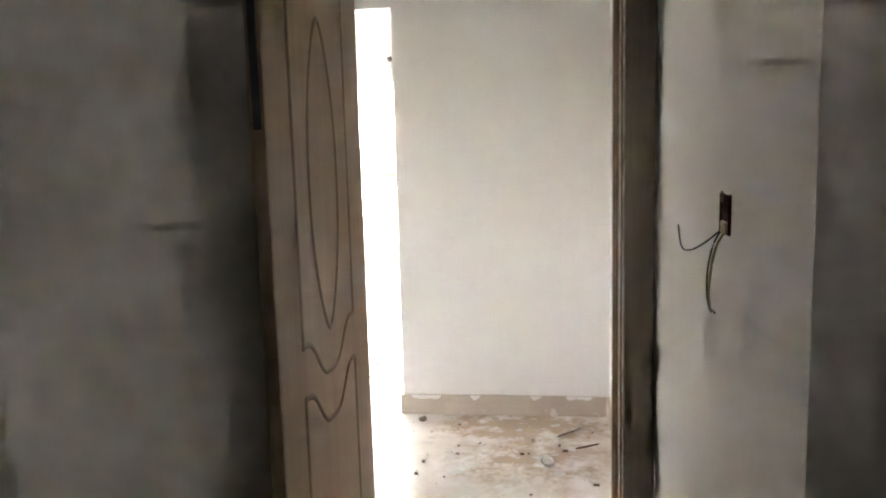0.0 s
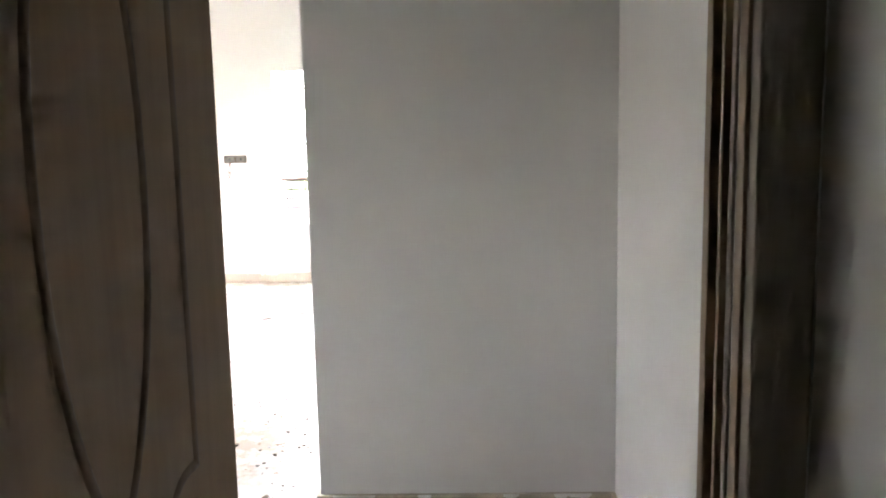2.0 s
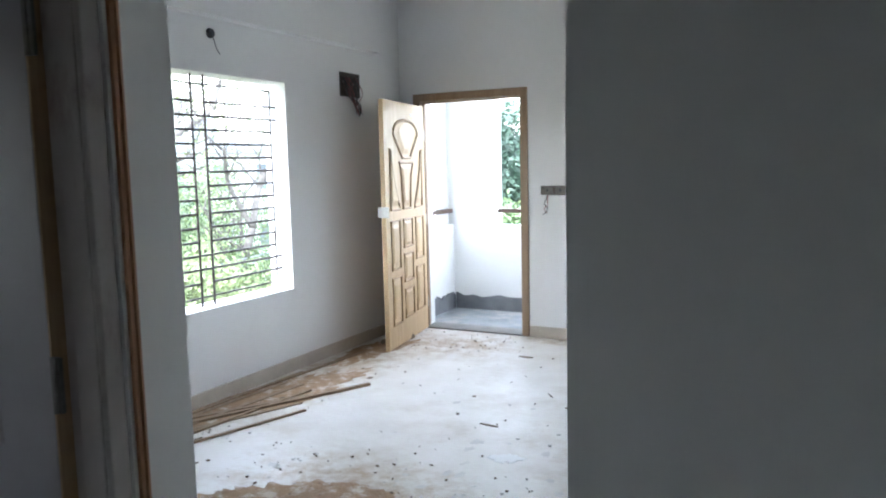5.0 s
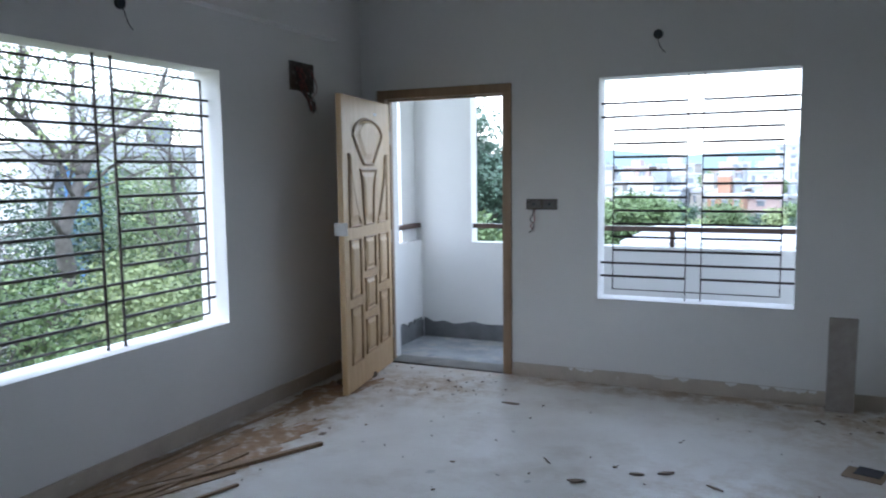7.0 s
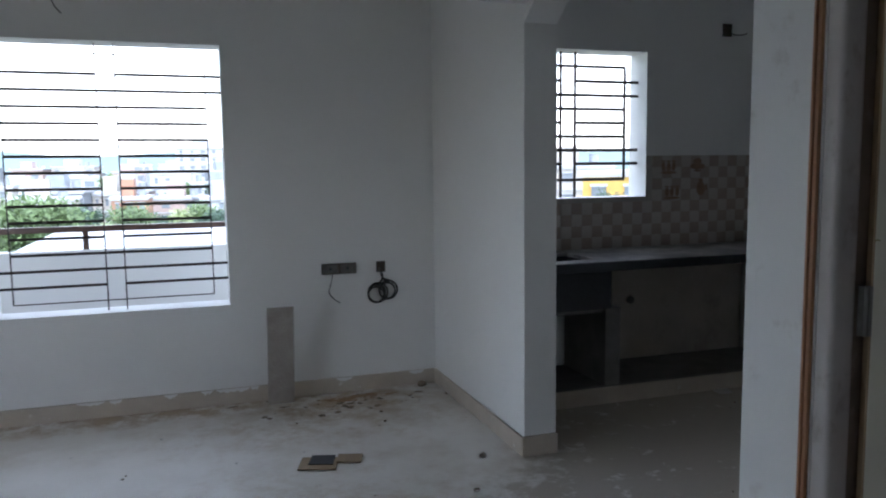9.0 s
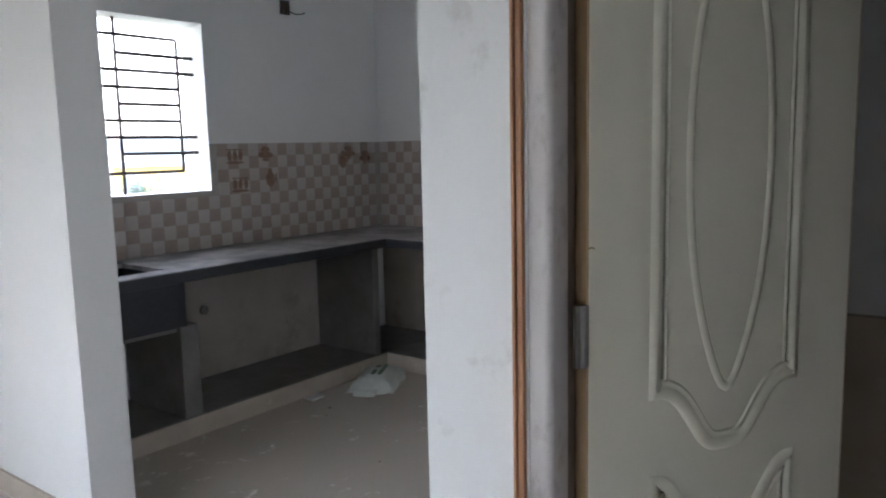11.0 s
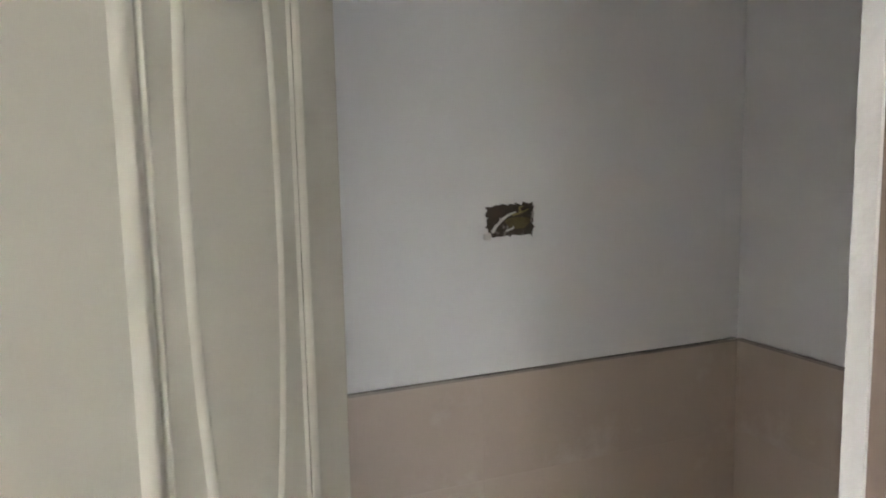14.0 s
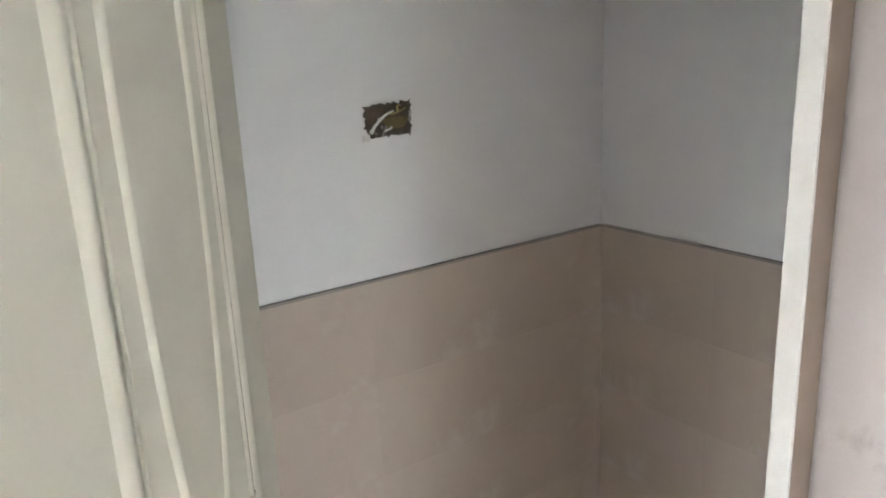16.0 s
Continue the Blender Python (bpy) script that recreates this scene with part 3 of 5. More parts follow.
def carved_leaf(at):
    """Carved teak leaf of the balcony door: hinge edge at the origin, leaf along +x."""
    e = thing("balcony_door", "open light teak door with carved panels", "door", at)
    W, Ht, th = 0.955, 2.0, 0.04
    part("slab", box_bm(0, W, -th / 2, th / 2, 0.012, Ht, 0.003), M_TEAK, e)
    panels = []
    for u0, u1, v0, v1 in ((0.10, 0.30, 0.34, 0.52), (0.10, 0.30, 0.115, 0.305), (0.39, 0.61, 0.405, 0.52), (0.39, 0.61, 0.262, 0.375), (0.39, 0.61, 0.108, 0.228),
                           (0.70, 0.90, 0.325, 0.52), (0.70, 0.90, 0.10, 0.29)):
        panels.append([(u0, v0), (u1, v0), (u1, v1), (u0, v1)])
    arch = [(0.40, 0.775), (0.22, 0.86)] + [(0.5 - 0.30 * math.cos(math.pi * k / 14), 0.872 + 0.058 * math.sin(math.pi * k / 14)) for k in range(15)] + [(0.78, 0.86), (0.60, 0.775)]
    panels.append(arch)
    curve = [(0.13 + 0.19 * (k / 8) ** 1.7, 0.80 - 0.235 * k / 8) for k in range(9)]
    panels.append([(0.11, 0.565)] + [(0.11, 0.81)] + curve)
    panels.append([(1 - u, v) for u, v in ([(0.11, 0.565)] + [(0.11, 0.81)] + curve)])
    panels.append([(0.42, 0.565), (0.60, 0.565), (0.63, 0.70), (0.68, 0.755), (0.34, 0.755), (0.39, 0.70)])
    for s in (-1, 1):
        for p in panels:
            pts = [(u * W, s * th / 2, v * Ht) for u, v in p]
            cu = sum(q[0] for q in pts) / len(pts)
            cv = sum(q[2] for q in pts) / len(pts)
            pan = part("carved_panel", tube_bm(pts, 0.013, True), M_TEAK_SHADE, e, "carved moulding with groove shade in its colour")
            bm = bmesh.new()
            inner = [(cu + (q[0] - cu) * 0.80, q[1], cv + (q[2] - cv) * 0.86) for q in pts]
            lo_ = [bm.verts.new(q) for q in inner]
            hi_ = [bm.verts.new((cu + (q[0] - cu) * 0.7, q[1] + s * 0.010, cv + (q[2] - cv) * 0.8)) for q in inner]
            for k in range(len(pts)):
                j = (k + 1) % len(pts)
                bm.faces.new((lo_[k], lo_[j], hi_[j], hi_[k]))
            bm.faces.new(hi_)
            part("raised_field", bm, M_TEAK, pan)
    part("lock_plate", box_bm(W - 0.002, W + 0.008, -0.045, 0.045, 1.08, 1.165, 0.002), M_CHIPW, e, "white lock protection tape")
    part("paper_label", box_bm(0.30, 0.345, 0.0205, 0.0225, 1.895, 1.915), M_CHIPW, e, "small white sticker")
    part("paper_label", box_bm(0.30, 0.345, -0.0225, -0.0205, 1.895, 1.915), M_CHIPW, e, "small white sticker")
    part("lock_knob", tube_bm([(W - 0.06, -0.02, 1.12), (W - 0.06, -0.045, 1.12)], 0.018, n=12), M_CHIPW, e)
    for z in (0.25, 1.0, 1.75):
        part("hinge", box_bm(-0.02, 0.003, 0.012, 0.02, z - 0.05, z + 0.05, 0.001), M_STEEL, e)
    return e


carved_leaf(pose(0.088, 5.975, 0, 0, 0, -80.5))


# ================= window grilles =================
def grille(name, label, at, width, height, bars, frame_in, ups, edge=(0.06, 0.06), first=(0.152, 0.17), r=0.0085, thin=0.005, up=0.0065):
    """Iron grille in the x-z plane: outer frame, uprights, bars; the outer rows reach the reveal."""
    e = thing(name, label, "window grille", at)
    z0, z1 = edge[0], height - edge[1]
    x0, x1 = frame_in, width - frame_in
    for a, b in (((x0, z0), (x1, z0)), ((x1, z0), (x1, z1)), ((x1, z1), (x0, z1)), ((x0, z1), (x0, z0))):
        part("grille_frame", tube_bm([(a[0], 0, a[1]), (b[0], 0, b[1])], thin, n=6), M_GRILLE, e)
    for u in ups:
        part("upright", tube_bm([(u, 0.004, 0.0), (u, 0.004, height)], up, n=6), M_GRILLE, e)
    step = (height - first[0] - first[1]) / (bars - 1)
    for k in range(1, bars + 1):
        z = first[0] + (k - 1) * step
        near = min(k, bars + 1 - k)
        a, b = (0.0, width) if near <= 2 else (x0, x1)
        spans = [(a, b)] if near in (2, 3) else [(a, ups[0]), (ups[-1], b)]
        for s0, s1 in spans:
            part("bar", tube_bm([(s0, 0, z), (s1, 0, z)], r, n=6), M_GRILLE, e)
    return e


grille("window_grille_living", "black iron window grille with horizontal bars", pose(1.708, 6.09, 0.6), 1.241, 1.51, 14, 0.085, (0.57, 0.67), thin=0.004, up=0.0042)
grille("window_grille_west", "black iron window grille with horizontal bars", pose(-0.24, 4.37, 0.605, 0, 0, -90), 1.51, 1.485, 14, 0.055, (0.70, 0.81), up=0.0085, thin=0.0065)
grille("window_grille_kitchen", "black iron kitchen window grille", pose(4.59, 5.86, 1.19), 1.04, 0.94, 7, 0.10, (0.468, 0.572), (0.115, 0.09), (0.22, 0.185), 0.011, 0.010, 0.010)


# ================= balcony =================
tagged(finish("balcony_floor", box_bm(-0.42, 3.9, 6.2, 7.25, -0.2, -0.02), M_BALC), "wet grey stone balcony floor", "floor", kind="structure")
tagged(finish("balcony_ceiling", box_bm(-0.42, 3.9, 6.2, 7.25, 2.75, 2.9), M_CEIL), "white balcony slab overhead", "ceiling", kind="structure")
wall_box("wall_balcony_corner", "white balcony corner pillar", -0.36, 0.33, 7.08, 7.22, -0.02, 2.75)
wall_box("wall_balcony_return", "white balcony pillar return", -0.36, -0.22, 6.80, 7.08, 0.87, 2.75)
wall_box("parapet_front", "white balcony parapet wall", 0.33, 3.75, 7.08, 7.22, -0.02, 0.86)
wall_box("parapet_side", "white balcony side parapet", -0.36, -0.16, 6.2, 7.08, -0.02, 0.87)
wall_box("wall_balcony_end", "white balcony end wall", 3.75, 3.9, 6.2, 7.22, -0.02, 0.86)
for nm, b in (("trim_balcony_plaster_front", (-0.14, 3.74, 7.062, 7.0785)), ("trim_balcony_plaster_side", (-0.1585, -0.143, 6.21, 7.06))):
    bm = bmesh.new()
    x0, x1, y0, y1 = b
    n = 40
    rng = random.Random(4)
    tops = [0.125 + 0.02 * rng.random() + 0.05 * noise.noise(Vector((k * 0.83, 1.7, 0))) for k in range(n + 1)]
    for k in range(n):
        p = [(x0 + (x1 - x0) * (k + d) / n, y0 + (y1 - y0) * (k + d) / n) for d in (0, 1)]
        if x1 - x0 > y1 - y0:
            q = [((p[0][0], y0), (p[0][0], y1)), ((p[1][0], y0), (p[1][0], y1))]
        else:
            q = [((x0, p[0][1]), (x1, p[0][1])), ((x0, p[1][1]), (x1, p[1][1]))]
        vs = [[bm.verts.new((*q[i][j], z)) for z in (-0.02, tops[k + i])] for i in (0, 1) for j in (0, 1)]
        A, B, C, D = vs
        for f4 in ((A[0], C[0], C[1], A[1]), (B[1], D[1], D[0], B[0]), (A[1], C[1], D[1], B[1])):
            bm.faces.new(f4)
    tagged(finish(nm, bm, M_CEMENT), "unpainted grey cement band at the balcony floor", "trim", kind="structure")


def railing(name, p0, p1, posts):
    e = thing(name, "brown painted metal handrail above the parapet", "railing")
    a, b = Vector(p0), Vector(p1)
    d = (b - a).normalized()
    w = Vector((-d.y, d.x, 0)) * 0.025
    bm = bmesh.new()
    vs = [[bm.verts.new(p + sx * w + Vector((0, 0, z))) for p in (a, b)] for sx in (-1, 1) for z in (-0.02, 0.02)]
    for i, j in ((0, 1), (1, 3), (3, 2), (2, 0)):
        bm.faces.new((vs[i][0], vs[i][1], vs[j][1], vs[j][0]))
    bm.faces.new([vs[i][0] for i in (0, 1, 3, 2)])
    bm.faces.new([vs[i][1] for i in (0, 2, 3, 1)])
    part("rail", bm, M_RAIL, e)
    for s in posts:
        p = a + (b - a) * s
        part("post", box_bm(p.x - 0.018, p.x + 0.018, p.y - 0.018, p.y + 0.018, 0.86, p.z - 0.02, 0.002), M_RAIL, e)
    return e


railing("balcony_railing", (0.33, 7.14, 1.005), (3.75, 7.14, 1.005), (0.13, 0.505, 0.88))
railing("balcony_railing", (-0.195, 6.2, 1.005), (-0.195, 7.08, 1.005), (0.5,))


# ================= electrical points =================
def spline(pts, n=6):
    """A smooth line through points."""
    p = [Vector(q) for q in pts]
    p = [2 * p[0] - p[1]] + p + [2 * p[-1] - p[-2]]
    out = []
    for i in range(1, len(p) - 2):
        for k in range(n):
            t = k / n
            a, b, c, d = p[i - 1], p[i], p[i + 1], p[i + 2]
            out.append(0.5 * ((2 * b) + (c - a) * t + (2 * a - 5 * b + 4 * c - d) * t * t + (3 * b - a - 3 * c + d) * t ** 3))
    return out + [p[-2]]


def wire(parent, pts, r=0.003, material=None, label=""):
    return part("wire", tube_bm(spline(pts), r, n=6), material or M_CABLE_K, parent, label, True)


def wall_pocket(name, label, at, w, h, material, modules=0, ragged=0.0, category="switch box", rim=True):
    """An open metal box set in a wall: local x across, z up, -y out of the wall."""
    e = thing(name, label, category, at)
    rng = random.Random(int(w * 1000) + modules)
    bm = bmesh.new()
    n = 14
    ring = []
    for k in range(4 * n):
        s, f4 = divmod(k, n)
        f = f4 / n
        x, z = ((f - 0.5, -0.5), (0.5, f - 0.5), (0.5 - f, 0.5), (-0.5, 0.5 - f))[s]
        ring.append((x * w + rng.uniform(-1, 1) * ragged, z * h + rng.uniform(-1, 1) * ragged))
    bm.faces.new([bm.verts.new((x, -0.002, z)) for x, z in ring])
    part("back", bm, material if material is M_BRICK else M_BOX, e, "dark dirty inside of the box")
    bm = bmesh.new()
    t = 0.004
    for x0, x1, z0, z1 in () if not rim else ((-w / 2, w / 2, h / 2 - t, h / 2), (-w / 2, w / 2, -h / 2, -h / 2 + t), (-w / 2, -w / 2 + t, -h / 2 + t, h / 2 - t), (w / 2 - t, w / 2, -h / 2 + t, h / 2 - t)):
        add_box(bm, x0, x1, -0.006, 0.0, z0, z1)
    if rim:
        part("rim", bm, material, e)
    for k in range(modules):
        cx = -w / 2 + w * (k + 0.5) / modules
        part("module_plate", box_bm(cx - w / modules * 0.42, cx + w / modules * 0.42, -0.005, -0.0025, -h * 0.38, h * 0.38, 0.001), M_BOXG, e)
        part("knockout", tube_bm([(cx, -0.004, 0), (cx, -0.0065, 0)], h * 0.13, n=10), M_DARKWIN, e)
    return e


p = wall_pocket("switch_box", "grey steel switch box with a hanging wire bundle", pose(1.307, 6.0, 1.252), 0.227, 0.075, M_BOXG, 2)
wire(p, [(-0.055, -0.01, -0.035), (-0.06, -0.02, -0.07), (-0.075, -0.03, -0.11), (-0.05, -0.03, -0.14), (-0.06, -0.03, -0.18), (-0.085, -0.03, -0.20)], 0.004)
wire(p, [(-0.05, -0.01, -0.035), (-0.05, -0.02, -0.08), (-0.045, -0.03, -0.12), (-0.075, -0.03, -0.15), (-0.05, -0.03, -0.185)], 0.0035, M_CABLE_R)
p = wall_pocket("socket_box", "grey steel socket box with one hanging wire", pose(3.606, 6.0, 0.782), 0.217, 0.068, M_BOXG, 2)
wire(p, [(-0.04, -0.01, -0.03), (-0.055, -0.02, -0.08), (-0.07, -0.03, -0.14), (-0.045, -0.03, -0.18), (-0.005, -0.03, -0.21)], 0.0035)
p = wall_pocket("cable_box", "narrow black box with coiled cables", pose(3.871, 6.0, 0.782), 0.058, 0.068, M_BOXG, 0, category="socket box")
for k, (cx, cz, rr) in enumerate(((-0.035, -0.165, 0.055), (-0.028, -0.16, 0.062), (-0.04, -0.172, 0.05), (0.03, -0.15, 0.05), (0.036, -0.145, 0.058))):
    wire(p, [(0, -0.01, -0.03), (0.005, -0.02, -0.07)] + [(cx + rr * math.sin(a), -0.025 - 0.004 * k, cz + rr * math.cos(a)) for a in [0.3 + 2 * math.pi * i / 9 for i in range(10)]], 0.006)

p = wall_pocket("distribution_box", "open recessed distribution box with tangled wires", pose(-0.14, 5.195, 2.14, 0, 0, 90), 0.28, 0.19, M_BOXG, 0, 0.004, "electrical box")
rng = random.Random(7)
for k in range(15):
    x = rng.uniform(-0.10, 0.10)
    wire(p, [(x, -0.008, 0.06), (x + rng.uniform(-0.05, 0.05), -0.03, 0.0), (x + rng.uniform(-0.04, 0.06), -0.04, -0.08), (0.04 + rng.uniform(-0.05, 0.05), -0.05, -0.15 - rng.random() * 0.06), (0.07 + rng.uniform(-0.04, 0.06), -0.04, -0.19 - rng.random() * 0.06)], 0.003,
         (M_CABLE_K, M_CABLE_R, M_CABLE_K)[k % 3])

p = wall_pocket("switch_pocket", "raw red-brown switch hole with loose wires in the nook wall", pose(4.08, -1.318, 1.224, 0, 0, -90), 0.066, 0.074, M_BRICK, 0, 0.003)
part("mud_plug", box_bm(-0.012, 0.03, -0.010, -0.003, -0.036, -0.012, 0.003), M_DUST, p, "crumbly ochre mortar plug")
part("broken_edge", box_bm(-0.034, -0.024, -0.005, -0.001, 0.02, 0.042, 0.002), M_CARD, p)
wire(p, [(-0.012, -0.006, -0.03), (-0.03, -0.03, -0.055), (-0.065, -0.05, -0.075), (-0.11, -0.06, -0.075), (-0.15, -0.06, -0.035)], 0.0018)
wire(p, [(-0.008, -0.006, -0.028), (-0.016, -0.020, -0.060), (-0.028, -0.026, -0.105), (-0.026, -0.028, -0.145), (0.000, -0.030, -0.172), (0.052, -0.030, -0.176)], 0.0018)
wire(p, [(0.010, -0.006, -0.03), (0.000, -0.018, -0.06), (-0.012, -0.024, -0.10), (-0.018, -0.026, -0.145), (0.004, -0.026, -0.186)], 0.0020, M_CABLE_Y)
wire(p, [(0.014, -0.006, -0.03), (0.004, -0.018, -0.06), (-0.006, -0.024, -0.10), (-0.016, -0.026, -0.145), (-0.010, -0.026, -0.184)], 0.0020, M_CABLE_Y)


def lamp_point(at):
    e = thing("lamp_point", "black ceiling-lamp conduit end with a loose wire", "lamp point", at, group="lamp points on the walls")
    part("conduit", tube_bm([(0, 0, 0), (0, -0.018, 0)], 0.032, n=14, taper=0.028), M_CABLE_K, e)
    part("hole", tube_bm([(0, -0.0185, 0), (0, -0.02, 0)], 0.02, n=12), M_DARKWIN, e)
    wire(e, [(0, -0.018, -0.01), (0.006, -0.03, -0.05), (0.02, -0.03, -0.09), (0.05, -0.03, -0.125)], 0.003, M_CABLE_K)
    return e


lp = lamp_point(pose(2.092, 6.0, 2.365))
copy_thing(lp, pose(-0.14, 3.655, 2.335, 0, 0, 90))
p = wall_pocket("kitchen_lamp_box", "small black junction box with a stub of wire", pose(6.251, 5.75, 2.297), 0.075, 0.085, M_CABLE_K, 0)
wire(p, [(0.02, -0.01, -0.02), (0.06, -0.03, -0.035), (0.11, -0.03, -0.03), (0.14, -0.03, -0.02)], 0.004)
p = wall_pocket("kitchen_socket_box", "dark socket box with a red loop of wire", pose(7.082, 4.99, 1.214, 0, 0, -90), 0.15, 0.07, M_BOXG, 2)
wire(p, [(0.0, -0.01, -0.03), (0.06, -0.03, -0.09), (0.09, -0.03, -0.19), (0.05, -0.03, -0.27), (-0.02, -0.03, -0.24)], 0.006, M_CABLE_R)
p = wall_pocket("bathroom_box", "raw rusty junction box cut into the bathroom wall", pose(4.979, 1.783, 1.284, 0, 0, -90), 0.102, 0.062, M_BOX, 0, 0.0045, rim=False)
rng = random.Random(3)
for k, (x0, z0, x1, z1, r) in enumerate(((-0.040, -0.022, -0.014, 0.004, 0.0040), (-0.018, 0.002, 0.012, 0.016, 0.0032), (-0.034, -0.010, -0.022, 0.006, 0.0028), (0.022, 0.014, 0.028, 0.026, 0.0026), (0.004, 0.010, 0.040, 0.020, 0.0022), (-0.010, -0.020, 0.006, -0.012, 0.0020))):
    mid_p = ((x0 + x1) / 2 + rng.uniform(-0.006, 0.006), -0.006, (z0 + z1) / 2 + rng.uniform(-0.004, 0.006))
    part("putty_smear", tube_bm(spline([(x0, -0.004, z0), mid_p, (x1, -0.004, z1)]), r, n=5, taper=r * 0.4), M_CABLE_Y if k in (3, 4) else M_CHIPW, p, smooth=True)
bm = bmesh.new()
bm.faces.new([bm.verts.new((0.016 + 0.026 * math.cos(a) * (1 + 0.2 * math.sin(3 * a)), -0.0035, -0.006 + 0.014 * math.sin(a) * (1 + 0.2 * math.cos(2 * a)))) for a in [2 * math.pi * k / 20 for k in range(20)]])
part("mud_plug", bm, M_OLIVE, p, "olive-brown mud filling")
part("putty_smear", box_bm(-0.058, -0.042, -0.005, -0.001, -0.036, -0.022, 0.003), M_CHIPW, p)

# plank leaning on the north wall
e = thing("leaning_plank", "grey-brown plastered plank leaning against the wall", "plank", pose(3.217, 5.90, 0.0, 9.2, 0, 0))
part("board", box_bm(-0.077, 0.077, -0.012, 0.0, 0.0, 0.61, 0.003), M_MORTAR, e)
# faint patched hole
bm = bmesh.new()
bm.faces.new([bm.verts.new((3.80 + (0.055 + 0.01 * math.sin(5 * a)) * math.cos(a), 5.9985, 1.83 + 0.04 * math.sin(a))) for a in [2 * math.pi * k / 24 for k in range(24)]])
tagged(finish("trim_wall_patch", bm, M_SCUFF), "faint putty patch on the wall", "wall patch", kind="structure")

# ragged paint on the skirting tops
def smears(name, label, x0, x1, y, top, seed, out=-1):
    rng = random.Random(seed)
    bm = bmesh.new()
    x = x0
    while x < x1:
        w = rng.uniform(0.03, 0.16)
        if rng.random() < 0.6 and x + w < x1:
            n = 10
            up = [bm.verts.new((x + w * k / n, y, top + 0.001)) for k in range(n + 1)]
            dn = [bm.verts.new((x + w * k / n, y, top - 0.004 - 0.024 * math.sin(math.pi * k / n) ** 0.6 * rng.uniform(0.4, 1.0))) for k in range(n + 1)]
            for k in range(n):
                bm.faces.new((up[k], up[k + 1], dn[k + 1], dn[k]))
        x += w * rng.uniform(0.7, 1.6)
    return tagged(finish(name, bm, M_WALL), label, "paint", kind="structure")


smears("trim_paint_smears_north", "white paint smears on the skirting", 1.12, 4.2, 5.9835, 0.095, 5)
smears("trim_paint_smears_passage", "white paint smears on the passage skirting", 3.04, 4.06, 0.9325, 0.104, 8)

# ================= kitchen =================
tagged(finish("kitchen_plinth", box_bm(4.40, 7.088, 5.215, 5.748, 0.001, 0.10, 0.004), M_CUDD), "slate-topped plinth under the kitchen counter", "plinth", kind="structure")
tagged(finish("baseboard_plinth", box_bm(4.40, 6.50, 5.20, 5.2135, 0.001, 0.098, 0.002), M_SKIRT), "beige skirting on the counter plinth", "skirting", kind="structure")
tagged(finish("kitchen_plinth_return", box_bm(6.515, 7.088, 2.83, 5.213, 0.001, 0.10, 0.004), M_CUDD), "slate-topped plinth along the side wall", "plinth", kind="structure")
tagged(finish("baseboard_plinth_return", box_bm(6.50, 6.5135, 2.83, 5.21, 0.001, 0.098, 0.002), M_SKIRT), "beige skirting on the counter plinth", "skirting", kind="structure")
tagged(finish("trim_kitchen_plaster", box_bm(5.13, 6.42, 5.745, 5.7492, 0.10, 0.81), M_KPLAST), "stained unpainted plaster below the counter", "wall", kind="structure")
tagged(finish("trim_kitchen_plaster_side", box_bm(7.084, 7.0892, 3.95, 5.74, 0.10, 0.81), M_KPLAST), "stained unpainted plaster below the counter", "wall", kind="structure")
e = thing("kitchen_counter", "black granite kitchen counter dusted with plaster", "counter")
CT0, CT1 = 0.815, 0.855
bm = bmesh.new()
SX0, SX1, SY0, SY1 = 4.55, 4.98, 5.25, 5.62
for b in ((4.40, SX0, 5.135, 5.748), (SX1, 7.088, 5.135, 5.748), (SX0, SX1, 5.135, SY0), (SX0, SX1, SY1, 5.748), (6.44, 7.088, 2.83, 5.135)):
    add_box(bm, b[0], b[1], b[2], b[3], CT0, CT1)
part("worktop", bm, M_GRANITE, e, "black granite slab with white dust")
part("nosing", box_bm(4.40, 6.436, 5.125, 5.1345, CT0 - 0.016, CT1 - 0.003, 0.002), M_GRANITE_P, e, "polished black front edge")
part("nosing", box_bm(6.430, 6.4395, 2.83, 5.124, CT0 - 0.016, CT1 - 0.003, 0.002), M_GRANITE_P, e, "polished black front edge")
bm = bmesh.new()
for b in ((SX0, SX1, SY0, SY0 + 0.012), (SX0, SX1, SY1 - 0.012, SY1), (SX0, SX0 + 0.012, SY0, SY1), (SX1 - 0.012, SX1, SY0, SY1)):
    add_box(bm, *b, 0.62, CT0 + 0.02)
add_box(bm, SX0, SX1, SY0, SY1, 0.605, 0.62)
part("sink_bowl", bm, M_GRANITE_P, e, "dark stone sink bowl")
part("apron", box_bm(4.42, 5.07, 5.23, 5.25, 0.56, CT0, 0.002), M_GRANITE_P, e, "black stone apron below the sink")
part("support_slab", box_bm(5.03, 5.13, 5.23, 5.748, 0.10, 0.565, 0.004), M_CUDD, e, "grey slate support")
part("shelf", box_bm(4.42, 5.03, 5.26, 5.748, 0.535, 0.56, 0.002), M_CUDD, e)
part("support_slab", box_bm(6.42, 6.47, 5.23, 5.748, 0.10, CT0, 0.003), M_CUDD, e, "grey slate support")
part("support_slab", box_bm(6.50, 7.085, 3.9, 3.95, 0.10, CT0, 0.003), M_CUDD, e, "grey slate support")
part("outlet_stub", tube_bm([(5.52, 5.748, 0.50), (5.52, 5.73, 0.50)], 0.025, n=12), M_CUDD, e, "capped drain outlet")

